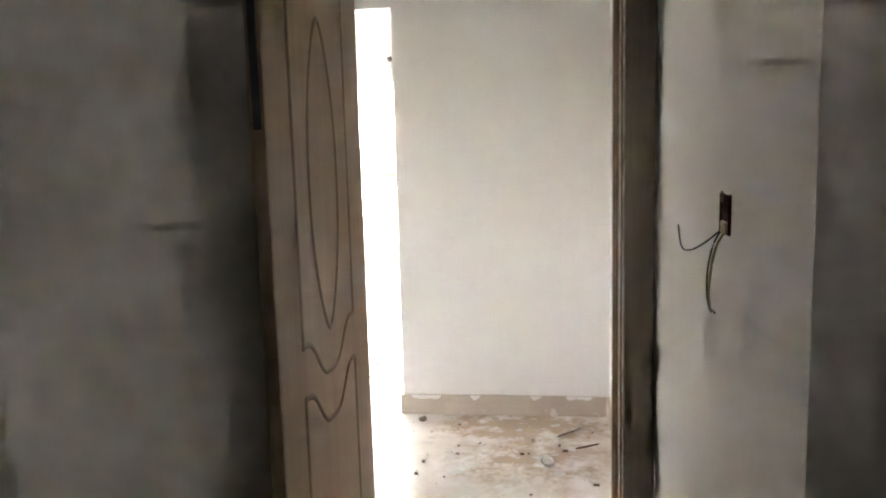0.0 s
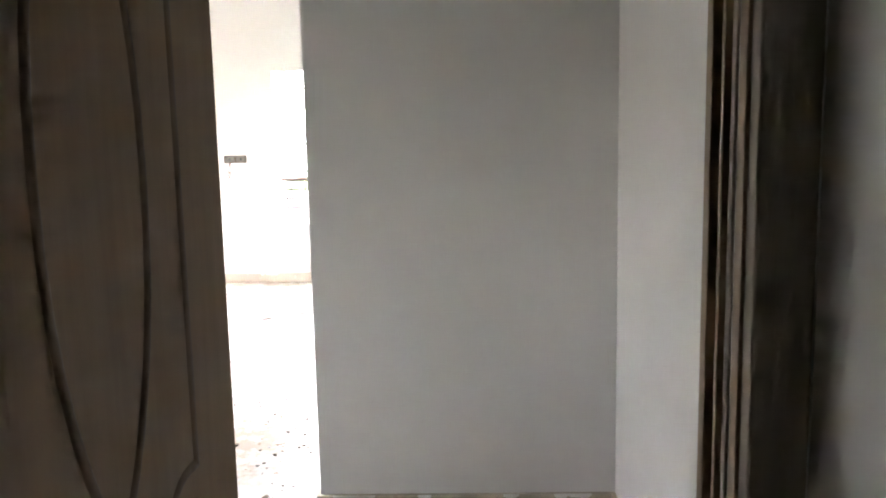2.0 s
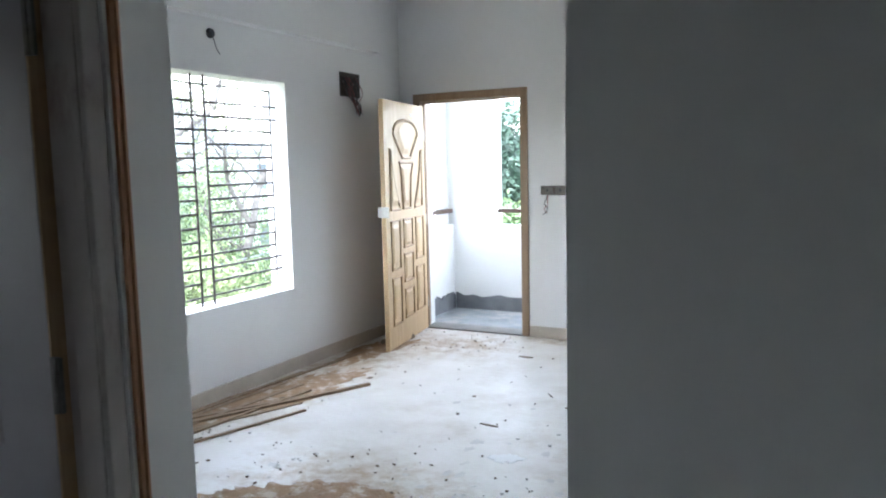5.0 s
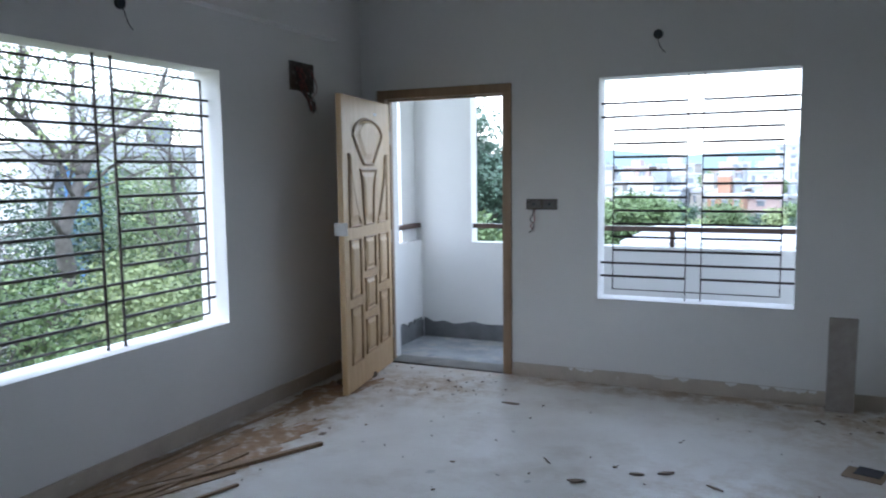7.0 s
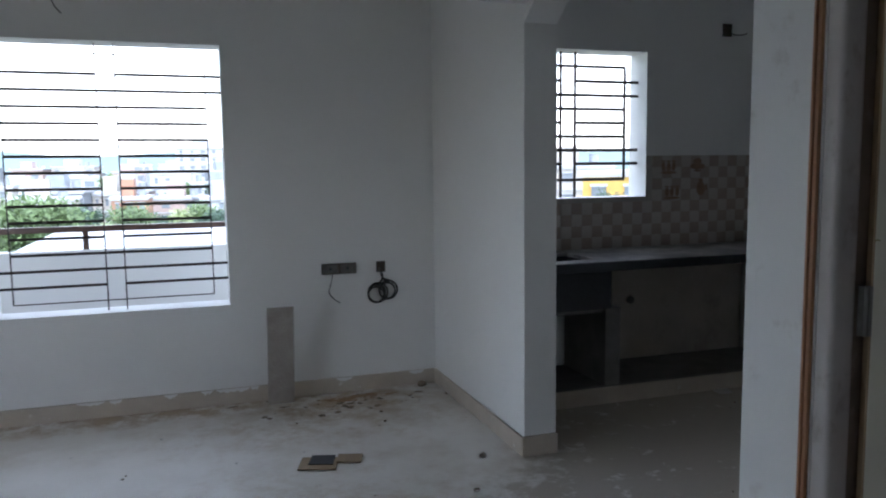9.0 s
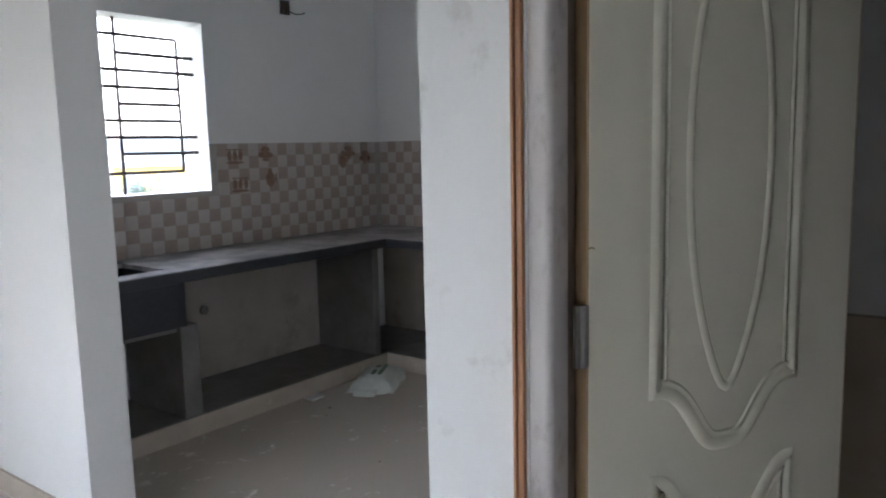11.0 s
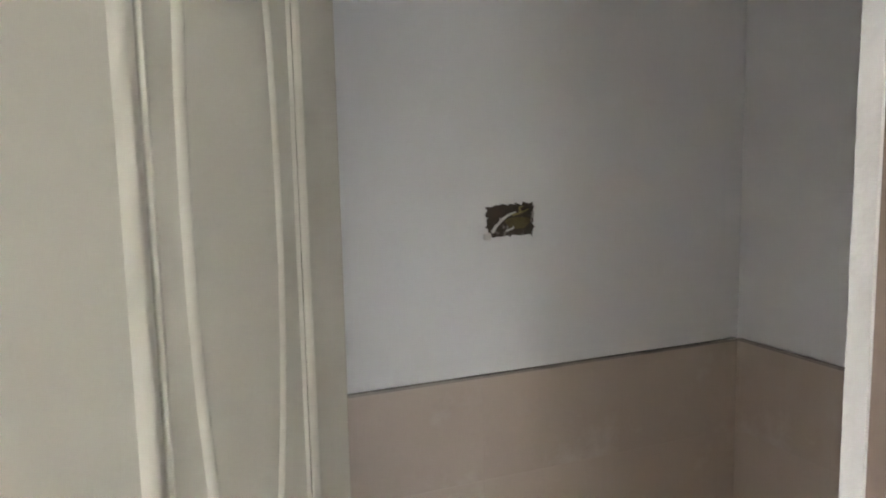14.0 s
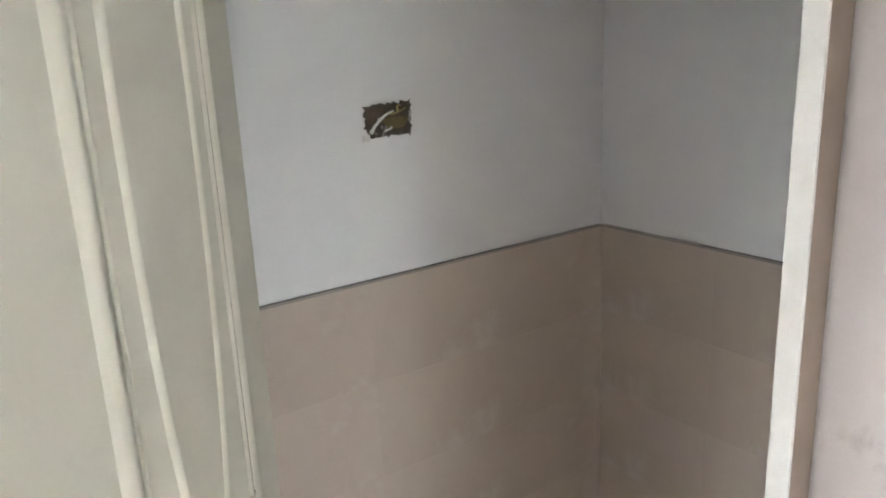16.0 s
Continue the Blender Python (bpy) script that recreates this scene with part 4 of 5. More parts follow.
e = thing("putty_bag", "crumpled pale green plastic putty bag on the kitchen floor", "bag", pose(6.22, 5.03, 0.0, 0, 0, 28) @ Matrix.Diagonal((1.2, 1.15, 1.1, 1)))
bm = bmesh.new()
nx, ny = 16, 10
grid = []
for i in range(nx + 1):
    row = []
    for j in range(ny + 1):
        u, v = i / nx - 0.5, j / ny - 0.5
        ed = max(0.0, 1 - max(abs(u), abs(v)) * 2)
        z = 0.006 + 0.085 * ed ** 0.5 + 0.02 * noise.noise(Vector((u * 9, v * 9, 2)))
        row.append(bm.verts.new((u * 0.36 + 0.02 * noise.noise(Vector((u * 5, v * 5, 8))), v * 0.24 + 0.02 * noise.noise(Vector((u * 5, v * 5, 4))), max(0.003, z))))
    grid.append(row)
for i in range(nx):
    for j in range(ny):
        bm.faces.new((grid[i][j], grid[i + 1][j], grid[i + 1][j + 1], grid[i][j + 1]))
part("sack", bm, M_BAG, e, smooth=True)
for k in range(2):
    part("printed_bar", box_bm(-0.09, 0.07 - 0.02 * k, -0.04 + 0.035 * k, -0.02 + 0.035 * k, 0.080, 0.086, 0.001), M_BAGP, e, "dark green printed bar")
part("flap", box_bm(-0.235, -0.165, -0.04, 0.07, 0.004, 0.03, 0.008), M_BAG, e)
tagged(finish("broken_tile", box_bm(5.76, 5.85, 5.11, 5.18, 0.001, 0.014, 0.002), M_CHIPW), "small broken piece of pale tile on the floor", "tile piece")

# ================= floor litter =================
def blob(name, cx, cy, rx, ry, rot, z, material, label, category, seed, n=160, thick=0.006):
    """A low ragged heap on the floor."""
    bm = bmesh.new()
    c = bm.verts.new((0, 0, z + thick))
    rim, mid_ = [], []
    for k in range(n):
        a = 2 * math.pi * k / n
        w = 1 + 0.45 * noise.noise(Vector((math.cos(a) * 1.5 + seed, math.sin(a) * 1.5, seed * 0.7))) + 0.3 * noise.noise(Vector((math.cos(a) * 5 + seed, math.sin(a) * 5, 3))) + 0.16 * noise.noise(Vector((math.cos(a) * 16, math.sin(a) * 16, seed)))
        rim.append(bm.verts.new((rx * w * math.cos(a), ry * w * math.sin(a), z)))
        mid_.append(bm.verts.new((rx * w * 0.93 * math.cos(a), ry * w * 0.93 * math.sin(a), z + thick * 0.6)))
    for k in range(n):
        j = (k + 1) % n
        bm.faces.new((rim[k], rim[j], mid_[j], mid_[k]))
        bm.faces.new((mid_[k], mid_[j], c))
    ob = finish(name, bm, material)
    ob.matrix_world = pose(cx, cy, 0, 0, 0, rot)
    return tagged(ob, label, category, kind="stuff")


blob("sawdust_heap", 1.37, 2.42, 0.52, 0.31, 10, 0.001, M_DUST, "brown sawdust spread over the floor", "sawdust", 1.3)
blob("sawdust_heap", 0.12, 3.75, 0.22, 0.85, -14, 0.001, M_DUST, "brown sawdust along the wall", "sawdust", 4.1)
blob("sawdust_heap", 0.10, 5.05, 0.16, 0.5, -8, 0.001, M_DUST, "thin brown dust beside the open door", "sawdust", 8.1, thick=0.003)
def patches(name, cx, cy, rx, ry, count, material, label, seed, lo=0.015, hi=0.07):
    """Many small ragged smears of dust, in one sheet."""
    rng = random.Random(seed)
    bm = bmesh.new()
    for k in range(count):
        px, py = cx + rng.gauss(0, 0.5) * rx, cy + rng.gauss(0, 0.5) * ry
        rr, st, ro = rng.uniform(lo, hi), rng.uniform(0.35, 0.9), rng.uniform(0, 3.1)
        z = 0.0008 + 0.003 * k / count
        ring = []
        for i in range(22):
            a = 2 * math.pi * i / 22
            w = rr * (1 + 0.6 * noise.noise(Vector((math.cos(a) * 2 + k, math.sin(a) * 2, seed))) + 0.3 * noise.noise(Vector((math.cos(a) * 6, math.sin(a) * 6, k))))
            x, y = w * math.cos(a), w * st * math.sin(a)
            ring.append(bm.verts.new((px + x * math.cos(ro) - y * math.sin(ro), py + x * math.sin(ro) + y * math.cos(ro), z)))
        bm.faces.new(ring)
    return tagged(finish(name, bm, material), label, "sawdust", kind="stuff")


patches("sawdust_patches", 2.62, 1.75, 0.42, 0.5, 60, M_DUST, "small sawdust clots near the passage", 61, 0.004, 0.014)
patches("dust_clots", 3.65, 0.72, 0.5, 0.16, 45, M_DUSTL, "brown dust clots along the passage skirting", 71, 0.006, 0.03)
patches("plaster_flakes", 3.55, 0.42, 0.55, 0.35, 60, M_CHIPW, "pale plaster flakes on the passage floor", 72, 0.006, 0.028)
patches("plaster_patches", 2.0, 3.2, 0.9, 1.0, 40, M_CHIPW, "white plaster smears on the floor", 66, 0.01, 0.04)
patches("dirt_patches", 3.6, 5.75, 0.6, 0.2, 40, M_CHIP, "dark dirt specks below the sockets", 67, 0.005, 0.03)
blob("dirt_heap", 3.66, 5.84, 0.22, 0.05, 3, 0.001, M_DUST, "dark dirt swept below the sockets", "dirt", 15.4, thick=0.004)
# wet puddle: its bright reflection is given by plain white wall paint
blob("white_puddle", 1.944, 3.395, 0.085, 0.06, 15, 0.001, M_WALL, "wet white puddle on the floor with its shine painted in", "plaster", 17.7, 60, 0.003)

rng = random.Random(11)
bm = bmesh.new()
bmw = bmesh.new()
zones = [(0.0, 3.9, 2.2, 5.9, 150), (2.3, 3.0, 0.2, 2.4, 110), (3.05, 4.05, -0.2, 0.9, 60), (0.1, 1.1, 5.2, 5.95, 60), (4.5, 6.4, 3.2, 5.1, 30), (0.7, 2.2, 2.2, 3.2, 120), (-0.1, 0.5, 2.6, 4.6, 60)]
for x0, x1, y0, y1, n in zones:
    for k in range(n):
        x, y = rng.uniform(x0, x1), rng.uniform(y0, y1)
        ln = abs(rng.gauss(0, 0.010)) + 0.004
        wd, ht = ln * rng.uniform(0.25, 0.9), rng.uniform(0.002, 0.008)
        a = rng.uniform(0, 6.3)
        tgt = bmw if rng.random() < 0.3 else bm
        vs = []
        for z in (0.0005, ht):
            for dx, dy in ((-1, -1), (1, -1), (1, 1), (-1, 1)):
                dx, dy = dx * ln / 2 * rng.uniform(0.6, 1.1), dy * wd / 2 * rng.uniform(0.6, 1.1)
                vs.append(tgt.verts.new((x + dx * math.cos(a) - dy * math.sin(a), y + dx * math.sin(a) + dy * math.cos(a), z)))
        for q in ((0, 3, 2, 1), (4, 5, 6, 7), (0, 1, 5, 4), (1, 2, 6, 5), (2, 3, 7, 6), (3, 0, 4, 7)):
            tgt.faces.new([vs[i] for i in q])
tagged(finish("wood_chips", bm, M_CHIP), "scattered brown wood chips and grit", "debris", kind="stuff")
tagged(finish("plaster_chips", bmw, M_CHIPW), "scattered white plaster crumbs", "debris", kind="stuff")


def splinter(name, label, p0, p1, w=0.022, h=0.012, material=None):
    e = thing(name, label, "wood strip", group="wood strips on the floor")
    a, b = Vector((*p0, 0)), Vector((*p1, 0))
    d = b - a
    L = d.length
    if L > 0.3:
        bm = box_bm(0, L, -w / 2, w / 2, 0.001, h, 0.002)
    else:
        rng = random.Random(int(1000 * (p0[0] + 7 * p0[1])))
        bm = bmesh.new()
        n = 6
        rows = []
        for k in range(n + 1):
            f = k / n
            hw = w * 0.5 * (0.25 + 0.75 * math.sin(math.pi * min(0.93, max(0.07, f)))) * rng.uniform(0.7, 1.15)
            cy = 0.25 * w * math.sin(2.2 * f + 1)
            up = 0.001 + 0.5 * h * f * f
            rows.append([bm.verts.new((f * L, cy + sy * hw, up + z)) for sy, z in ((-1, 0), (1, 0), (0.8, h * 0.6), (-0.8, h * 0.6))])
        for A, B in zip(rows, rows[1:]):
            for k in range(4):
                bm.faces.new((A[k], A[(k + 1) % 4], B[(k + 1) % 4], B[k]))
        bm.faces.new(rows[0][::-1])
        bm.faces.new(rows[-1])
    part("strip", bm, material or (M_FRAME if L > 0.3 else M_CHIP), e)
    e.matrix_world = Matrix.Translation(a) @ Matrix.Rotation(math.atan2(d.y, d.x), 4, "Z")
    return e


for p0, p1, w, h in (((-0.02, 3.0), (0.59, 4.22), 0.03, 0.02), ((-0.06, 3.15), (0.36, 3.86), 0.035, 0.012), ((-0.1, 3.0), (-0.03, 4.3), 0.03, 0.015), ((-0.07, 2.95), (0.02, 4.05), 0.025, 0.01), ((0.05, 2.9), (0.40, 3.72), 0.03, 0.008), ((0.16, 2.9), (0.30, 3.95), 0.022, 0.016), ((0.02, 2.7), (0.16, 4.05), 0.028, 0.012), ((0.24, 2.75), (0.52, 3.6), 0.02, 0.014), ((-0.04, 4.0), (0.05, 5.0), 0.02, 0.012),
                     ((1.60, 3.81), (1.72, 3.79), 0.02, 0.008), ((2.10, 2.49), (2.24, 2.51), 0.02, 0.008), ((1.25, 5.31), (1.37, 5.30), 0.035, 0.01), ((3.90, 0.52), (4.00, 0.57), 0.012, 0.008), ((3.82, 0.66), (3.93, 0.76), 0.010, 0.006),
                     ((1.2, 2.55), (1.55, 2.62), 0.012, 0.008), ((1.5, 2.28), (1.75, 2.30), 0.012, 0.008), ((2.35, 4.5), (2.42, 4.54), 0.03, 0.01), ((2.22, 4.45), (2.29, 4.46), 0.03, 0.01), ((2.58, 4.45), (2.66, 4.40), 0.02, 0.008), ((1.98, 4.24), (2.04, 4.27), 0.035, 0.012), ((1.96, 4.26), (2.02, 4.28), 0.02, 0.01), ((1.77, 4.50), (1.83, 4.42), 0.01, 0.006)):
    splinter("wood_strip", "thin raw wood strip lying on the dusty floor", p0, p1, w, h)

e = thing("cardboard_piece", "torn flattened cardboard with a dark corner", "cardboard", pose(3.30, 4.86, 0, 0, 0, -18))
part("sheet", box_bm(-0.12, 0.06, -0.08, 0.07, 0.001, 0.008, 0.002), M_CARD, e)
part("sheet", box_bm(0.05, 0.17, 0.0, 0.10, 0.002, 0.012, 0.002), M_CARD, e)
part("dark_sheet", box_bm(-0.075, 0.04, -0.03, 0.085, 0.0085, 0.012, 0.001), M_CARDK, e, "dark printed sheet")
bm = bmesh.new()
bmesh.ops.create_icosphere(bm, subdivisions=2, radius=0.03)
for v in bm.verts:
    v.co *= 1 + 0.5 * noise.noise(v.co * 30)
    v.co.z = max(-0.018, v.co.z * 0.9)
ob = finish("plaster_lump", bm, M_CHIPW)
ob.matrix_world = pose(3.767, 0.338, 0.019)
tagged(ob, "jagged white plaster lump on the floor", "plaster")
for x, y, s in ((4.11, 5.93, 0.03), (0.15, 5.55, 0.045), (0.05, 5.3, 0.035), (3.16, 0.84, 0.02), (4.035, 4.68, 0.018)):
    bm = bmesh.new()
    bmesh.ops.create_icosphere(bm, subdivisions=2, radius=s)
    for v in bm.verts:
        v.co *= 1 + 0.6 * noise.noise(v.co * (1.2 / s) + Vector((x, y, 0)))
        v.co.z *= 0.6
    lo_z = min(v.co.z for v in bm.verts)
    ob = finish("mortar_lump", bm, M_CHIP)
    ob.matrix_world = pose(x, y, -lo_z)
    tagged(ob, "dark dried mortar lump on the floor", "debris", group="mortar lumps")

# ================= outside =================
G = -6.5
tagged(finish("ground", box_bm(-900, 900, -900, 900, G - 0.5, G), M_GROUND), "green and earthy ground far below", "ground", kind="structure")


def leaves(bm, centre, spread, n, size, rng):
    for k in range(n):
        d = Vector((rng.gauss(0, 1), rng.gauss(0, 1), rng.gauss(0, 0.8)))
        p = Vector(centre) + d * spread * 0.55
        u = Vector((rng.uniform(-1, 1), rng.uniform(-1, 1), rng.uniform(-1, 1))).normalized()
        v = u.orthogonal().normalized()
        s = size * rng.uniform(0.6, 1.4)
        m = bm.verts.new(p + u * s * 0.5 + v * s * 0.28)
        a, b, c = bm.verts.new(p), bm.verts.new(p + u * s), bm.verts.new(p + u * s * 0.5 - v * s * 0.28)
        bm.faces.new((a, m, b, c))


def tree(name, label, base, height, spread, density, size, leaf, seed, bare=0.0, levels=4, r0=0.16):
    rng = random.Random(seed)
    e = thing(name, label, "tree", pose(*base))
    tb, lb = bmesh.new(), bmesh.new()

    def grow(p, d, length, r, lev):
        q = p + d * length * 0.5 + Vector((rng.uniform(-1, 1), rng.uniform(-1, 1), rng.uniform(-0.3, 0.6))) * length * 0.09
        t = q + (d + Vector((rng.uniform(-0.3, 0.3), rng.uniform(-0.3, 0.3), rng.uniform(-0.1, 0.3)))).normalized() * length * 0.5
        add_tube(tb, [p, q, t], r, n=5, taper=r * 0.6)
        if lev >= 2 and rng.random() > bare:
            leaves(lb, t, spread * (0.30 if lev < levels else 0.22), density, size, rng)
        if lev < levels:
            for k in range(3 if lev else 4):
                dd = (d * 0.7 + Vector((rng.gauss(0, 0.6), rng.gauss(0, 0.6), rng.uniform(-0.1, 0.75)))).normalized()
                grow(t if k else q, dd, length * rng.uniform(0.6, 0.8), r * 0.58, lev + 1)

    grow(Vector((0, 0, 0)), Vector((rng.uniform(-0.1, 0.1), rng.uniform(-0.1, 0.1), 1)).normalized(), height * 0.36, r0, 0)
    part("trunk", tb, M_BARK, e, smooth=True)
    part("crown", lb, leaf, e)
    return e


# trees by the west window
def forked_tree(label, base, limbs, seed, leaf, twigs=4, density=5):
    """A half-bare tree: crooked limbs given as (start, end, radius), with twigs and thin leaf clumps."""
    rng = random.Random(seed)
    e = thing("tree", label, "tree", pose(*base))
    tb, lb = bmesh.new(), bmesh.new()

    def twig(p, d, length, r, lev):
        q = p + (d + Vector((rng.gauss(0, 0.25), rng.gauss(0, 0.25), rng.gauss(0, 0.2)))).normalized() * length * 0.5
        t = q + (d + Vector((rng.gauss(0, 0.3), rng.gauss(0, 0.3), rng.uniform(-0.1, 0.4)))).normalized() * length * 0.5
        add_tube(tb, [p, q, t], r, n=4, taper=r * 0.5)
        if rng.random() < 0.75:
            leaves(lb, t, 0.42, density, 0.06, rng)
        if lev:
            for k in range(3):
                dd = (d * 0.6 + Vector((rng.gauss(0, 0.6), rng.gauss(0, 0.6), rng.uniform(-0.2, 0.6)))).normalized()
                twig(t if k else q, dd, length * rng.uniform(0.55, 0.8), r * 0.55, lev - 1)

    for a, b, r in limbs:
        a, b = Vector(a), Vector(b)
        m = (a + b) / 2 + Vector((rng.gauss(0, 0.08), rng.gauss(0, 0.08), rng.gauss(0, 0.05))) * (b - a).length
        add_tube(tb, spline([a, m, b], 5), r, n=7, taper=r * 0.62)
        d = (b - a).normalized()
        for k in range(twigs):
            f = rng.uniform(0.35, 1.0)
            p = a + (b - a) * f + (m - (a + b) / 2) * 4 * f * (1 - f)
            dd = (d * 0.7 + Vector((rng.gauss(0, 0.6), rng.gauss(0, 0.6), rng.uniform(-0.1, 0.7)))).normalized()
            twig(p, dd, rng.uniform(0.7, 1.3), r * 0.35, 3)
    part("trunk", tb, M_BARK, e, smooth=True)
    part("crown", lb, leaf, e)
    return e


# local x, y, z from the foot of each trunk
forked_tree("tall half-bare tree with grey crooked limbs", (-6.6, 8.3, G),
            [((0, 0, 0), (0.2, 0.1, 6.6), 0.17), ((0.2, 0.1, 6.6), (0.3, 0.35, 8.0), 0.13), ((0.3, 0.35, 8.0), (0.6, 1.5, 9.0), 0.075), ((0.3, 0.35, 8.0), (0.0, -0.5, 8.9), 0.065),
             ((0.6, 1.5, 9.0), (0.9, 1.9, 10.2), 0.045), ((0.0, -0.5, 8.9), (-0.2, -0.2, 10.2), 0.04), ((0.3, 0.3, 7.9), (0.2, 0.4, 9.6), 0.05)], 5, M_LEAF_L)
forked_tree("tall half-bare tree with thin grey twigs", (-6.9, 6.9, G),
            [((0, 0, 0), (0.1, 0.4, 7.4), 0.11), ((0.1, 0.4, 7.4), (0.2, 0.1, 8.8), 0.09), ((0.1, 0.4, 7.4), (0.3, -0.9, 8.6), 0.06), ((0.2, 0.1, 8.8), (-0.2, 0.7, 10.0), 0.05), ((0.2, 0.1, 8.8), (0.3, -0.8, 9.9), 0.045)], 9, M_LEAF_L, 4, 5)
forked_tree("slender pale-stemmed tree with drooping grey-green leaves", (-6.2, 5.6, G),
            [((0, 0, 0), (0.0, 0.3, 7.0), 0.10), ((0.0, 0.3, 7.0), (0.2, 0.0, 8.9), 0.06), ((0.0, 0.3, 7.0), (0.1, 0.9, 8.6), 0.05), ((0.2, 0.0, 8.9), (0.1, 0.3, 10.2), 0.04)], 13, M_LEAF_L, 5, 8)
forked_tree("crooked tree with thin foliage beside the white house", (-7.3, 12.3, G),
            [((0, 0, 0), (0.1, -0.3, 6.8), 0.13), ((0.1, -0.3, 6.8), (0.3, 0.4, 8.3), 0.08), ((0.1, -0.3, 6.8), (0.2, -1.1, 8.4), 0.06), ((0.3, 0.4, 8.3), (0.0, 0.2, 9.9), 0.05)], 17, M_LEAF_L, 5, 8)
for k, (x, y, h, sp, lf) in enumerate(((-10.6, 15.4, 9.0, 2.6, M_LEAF), (-6.6, 9.4, 6.6, 2.0, M_LEAF_L), (-6.8, 7.4, 6.2, 2.0, M_LEAF), (-10.5, 10.4, 7.4, 2.4, M_LEAF_D), (-7.6, 5.4, 6.6, 2.0, M_LEAF_L), (-12.5, 7.0, 7.6, 2.6, M_LEAF), (-9.0, 12.2, 6.9, 2.4, M_LEAF), (-8.8, 4.2, 7.4, 2.2, M_LEAF_D))):
    tree("tree", "leafy green bush tree below the window", (x, y, G), h, sp, 230, 0.064, lf, 21 + k, 0.0, 4, 0.07)
for k, (a, b) in enumerate((((-6.2, 2.0, 0.15), (-7.2, 13.0, -0.25)), ((-6.2, 2.0, 0.0), (-7.2, 13.0, -0.38)))):
    e = thing("overhead_cable", "pale overhead service cable among the trees", "cable")
    a, b = Vector(a), Vector(b)
    part("line", tube_bm([a + (b - a) * t + Vector((0, 0, -0.8 * t * (1 - t))) for t in [i / 14 for i in range(15)]], 0.012, n=5), M_BGREY, e)

# trees seen through the balcony door
tree("tree", "large dark green tree beyond the balcony", (-10.2, 34.0, G), 9.8, 3.4, 130, 0.24, M_LEAF_D, 31, 0.0, 4, 0.3)
tree("tree", "large dark green tree beyond the balcony", (-14.5, 37.0, G), 11.2, 4.0, 130, 0.26, M_LEAF_D, 32, 0.0, 4, 0.35)
tree("tree", "green tree beyond the balcony", (-6.9, 27.0, G), 6.8, 2.4, 120, 0.18, M_LEAF, 33, 0.0, 4, 0.2)
tree("tree", "green tree beyond the balcony", (-9.2, 26.0, G), 6.2, 2.4, 120, 0.18, M_LEAF, 34, 0.0, 4, 0.2)


def building(name, label, x, y, w, d, h, wall, floors, cols, rz=0.0, seed=0, extra=True):
    """A far house: body, roof parapet, window rows on the front, roof room and tank."""
    e = thing(name, label, "building", pose(x, y, G, 0, 0, rz), kind="")
    body = part("wall", box_bm(-w / 2, w / 2, 0, d, 0, h), wall, e)
    roof = part("roof", box_bm(-w / 2 - 0.3, w / 2 + 0.3, -0.3, d + 0.3, h, h + 0.35), M_BWHITE, e)
    rng = random.Random(seed)
    fh = h / floors
    for i in range(floors):
        part("floor_band", box_bm(-w / 2 - 0.15, w / 2 + 0.15, -0.25, 0, i * fh + fh - 0.18, i * fh + fh), M_BWHITE, e)
        for j in range(cols):
            cx = -w / 2 + w * (j + 0.5) / cols
            ww = w / cols * rng.uniform(0.28, 0.5)
            win = part("window", box_bm(cx - ww / 2, cx + ww / 2, -0.06, 0.02, i * fh + fh * 0.32, i * fh + fh * 0.74), M_GLASSFAR, e)
            part("sill", box_bm(cx - ww / 2 - 0.1, cx + ww / 2 + 0.1, -0.25, -0.06, i * fh + fh * 0.74, i * fh + fh * 0.80), M_BWHITE, win)
    if extra:
        part("roof_room", box_bm(-w * 0.25, w * 0.1, d * 0.2, d * 0.6, h + 0.35, h + 2.6), wall, roof)
        part("water_tank", tube_bm([(w * 0.28, d * 0.4, h + 0.35), (w * 0.28, d * 0.4, h + 1.7)], 0.6, n=10), M_BGREY, roof)
    return e


FAC = (M_BWHITE, M_BCREAM, M_BGREY, M_BPINK, M_BWHITE, M_BWHITE, M_BGREY, M_BWHITE)
WORD = ("white", "cream", "grey", "pink", "white", "white", "grey", "white")
rng = random.Random(42)
# town beyond the balcony parapet
for row, (yy, hh, n, sp) in enumerate(((118, 4.4, 16, 8.5), (155, 5.4, 18, 10), (205, 6.6, 20, 12), (275, 7.8, 20, 15), (380, 9.6, 20, 20))):
    for k in range(n):
        x = (k - n * 0.55) * sp + rng.uniform(-2, 2)
        h = hh * rng.uniform(0.72, 1.22)
        c = rng.randrange(8)
        building("apartment_building", WORD[c] + " plastered town house with rows of windows", x, yy + rng.uniform(-5, 5), sp * rng.uniform(0.55, 0.9), sp * 0.7, h, FAC[c], max(2, int(h / 3)), rng.choice((2, 3, 4)), rng.uniform(-12, 12), k + row * 20)
building("house", "orange painted house among the trees", -4.6, 112, 4.6, 6, 4.2, M_BORANGE, 2, 3, -4, 91)
building("house", "pale cream house with terraces", -14.5, 108, 8.0, 6, 4.4, M_BCREAM, 2, 3, 4, 92)
building("apartment_building", "tall white apartment block far away", 10, 260, 20, 12, 15, M_BWHITE, 6, 6, 0, 93)
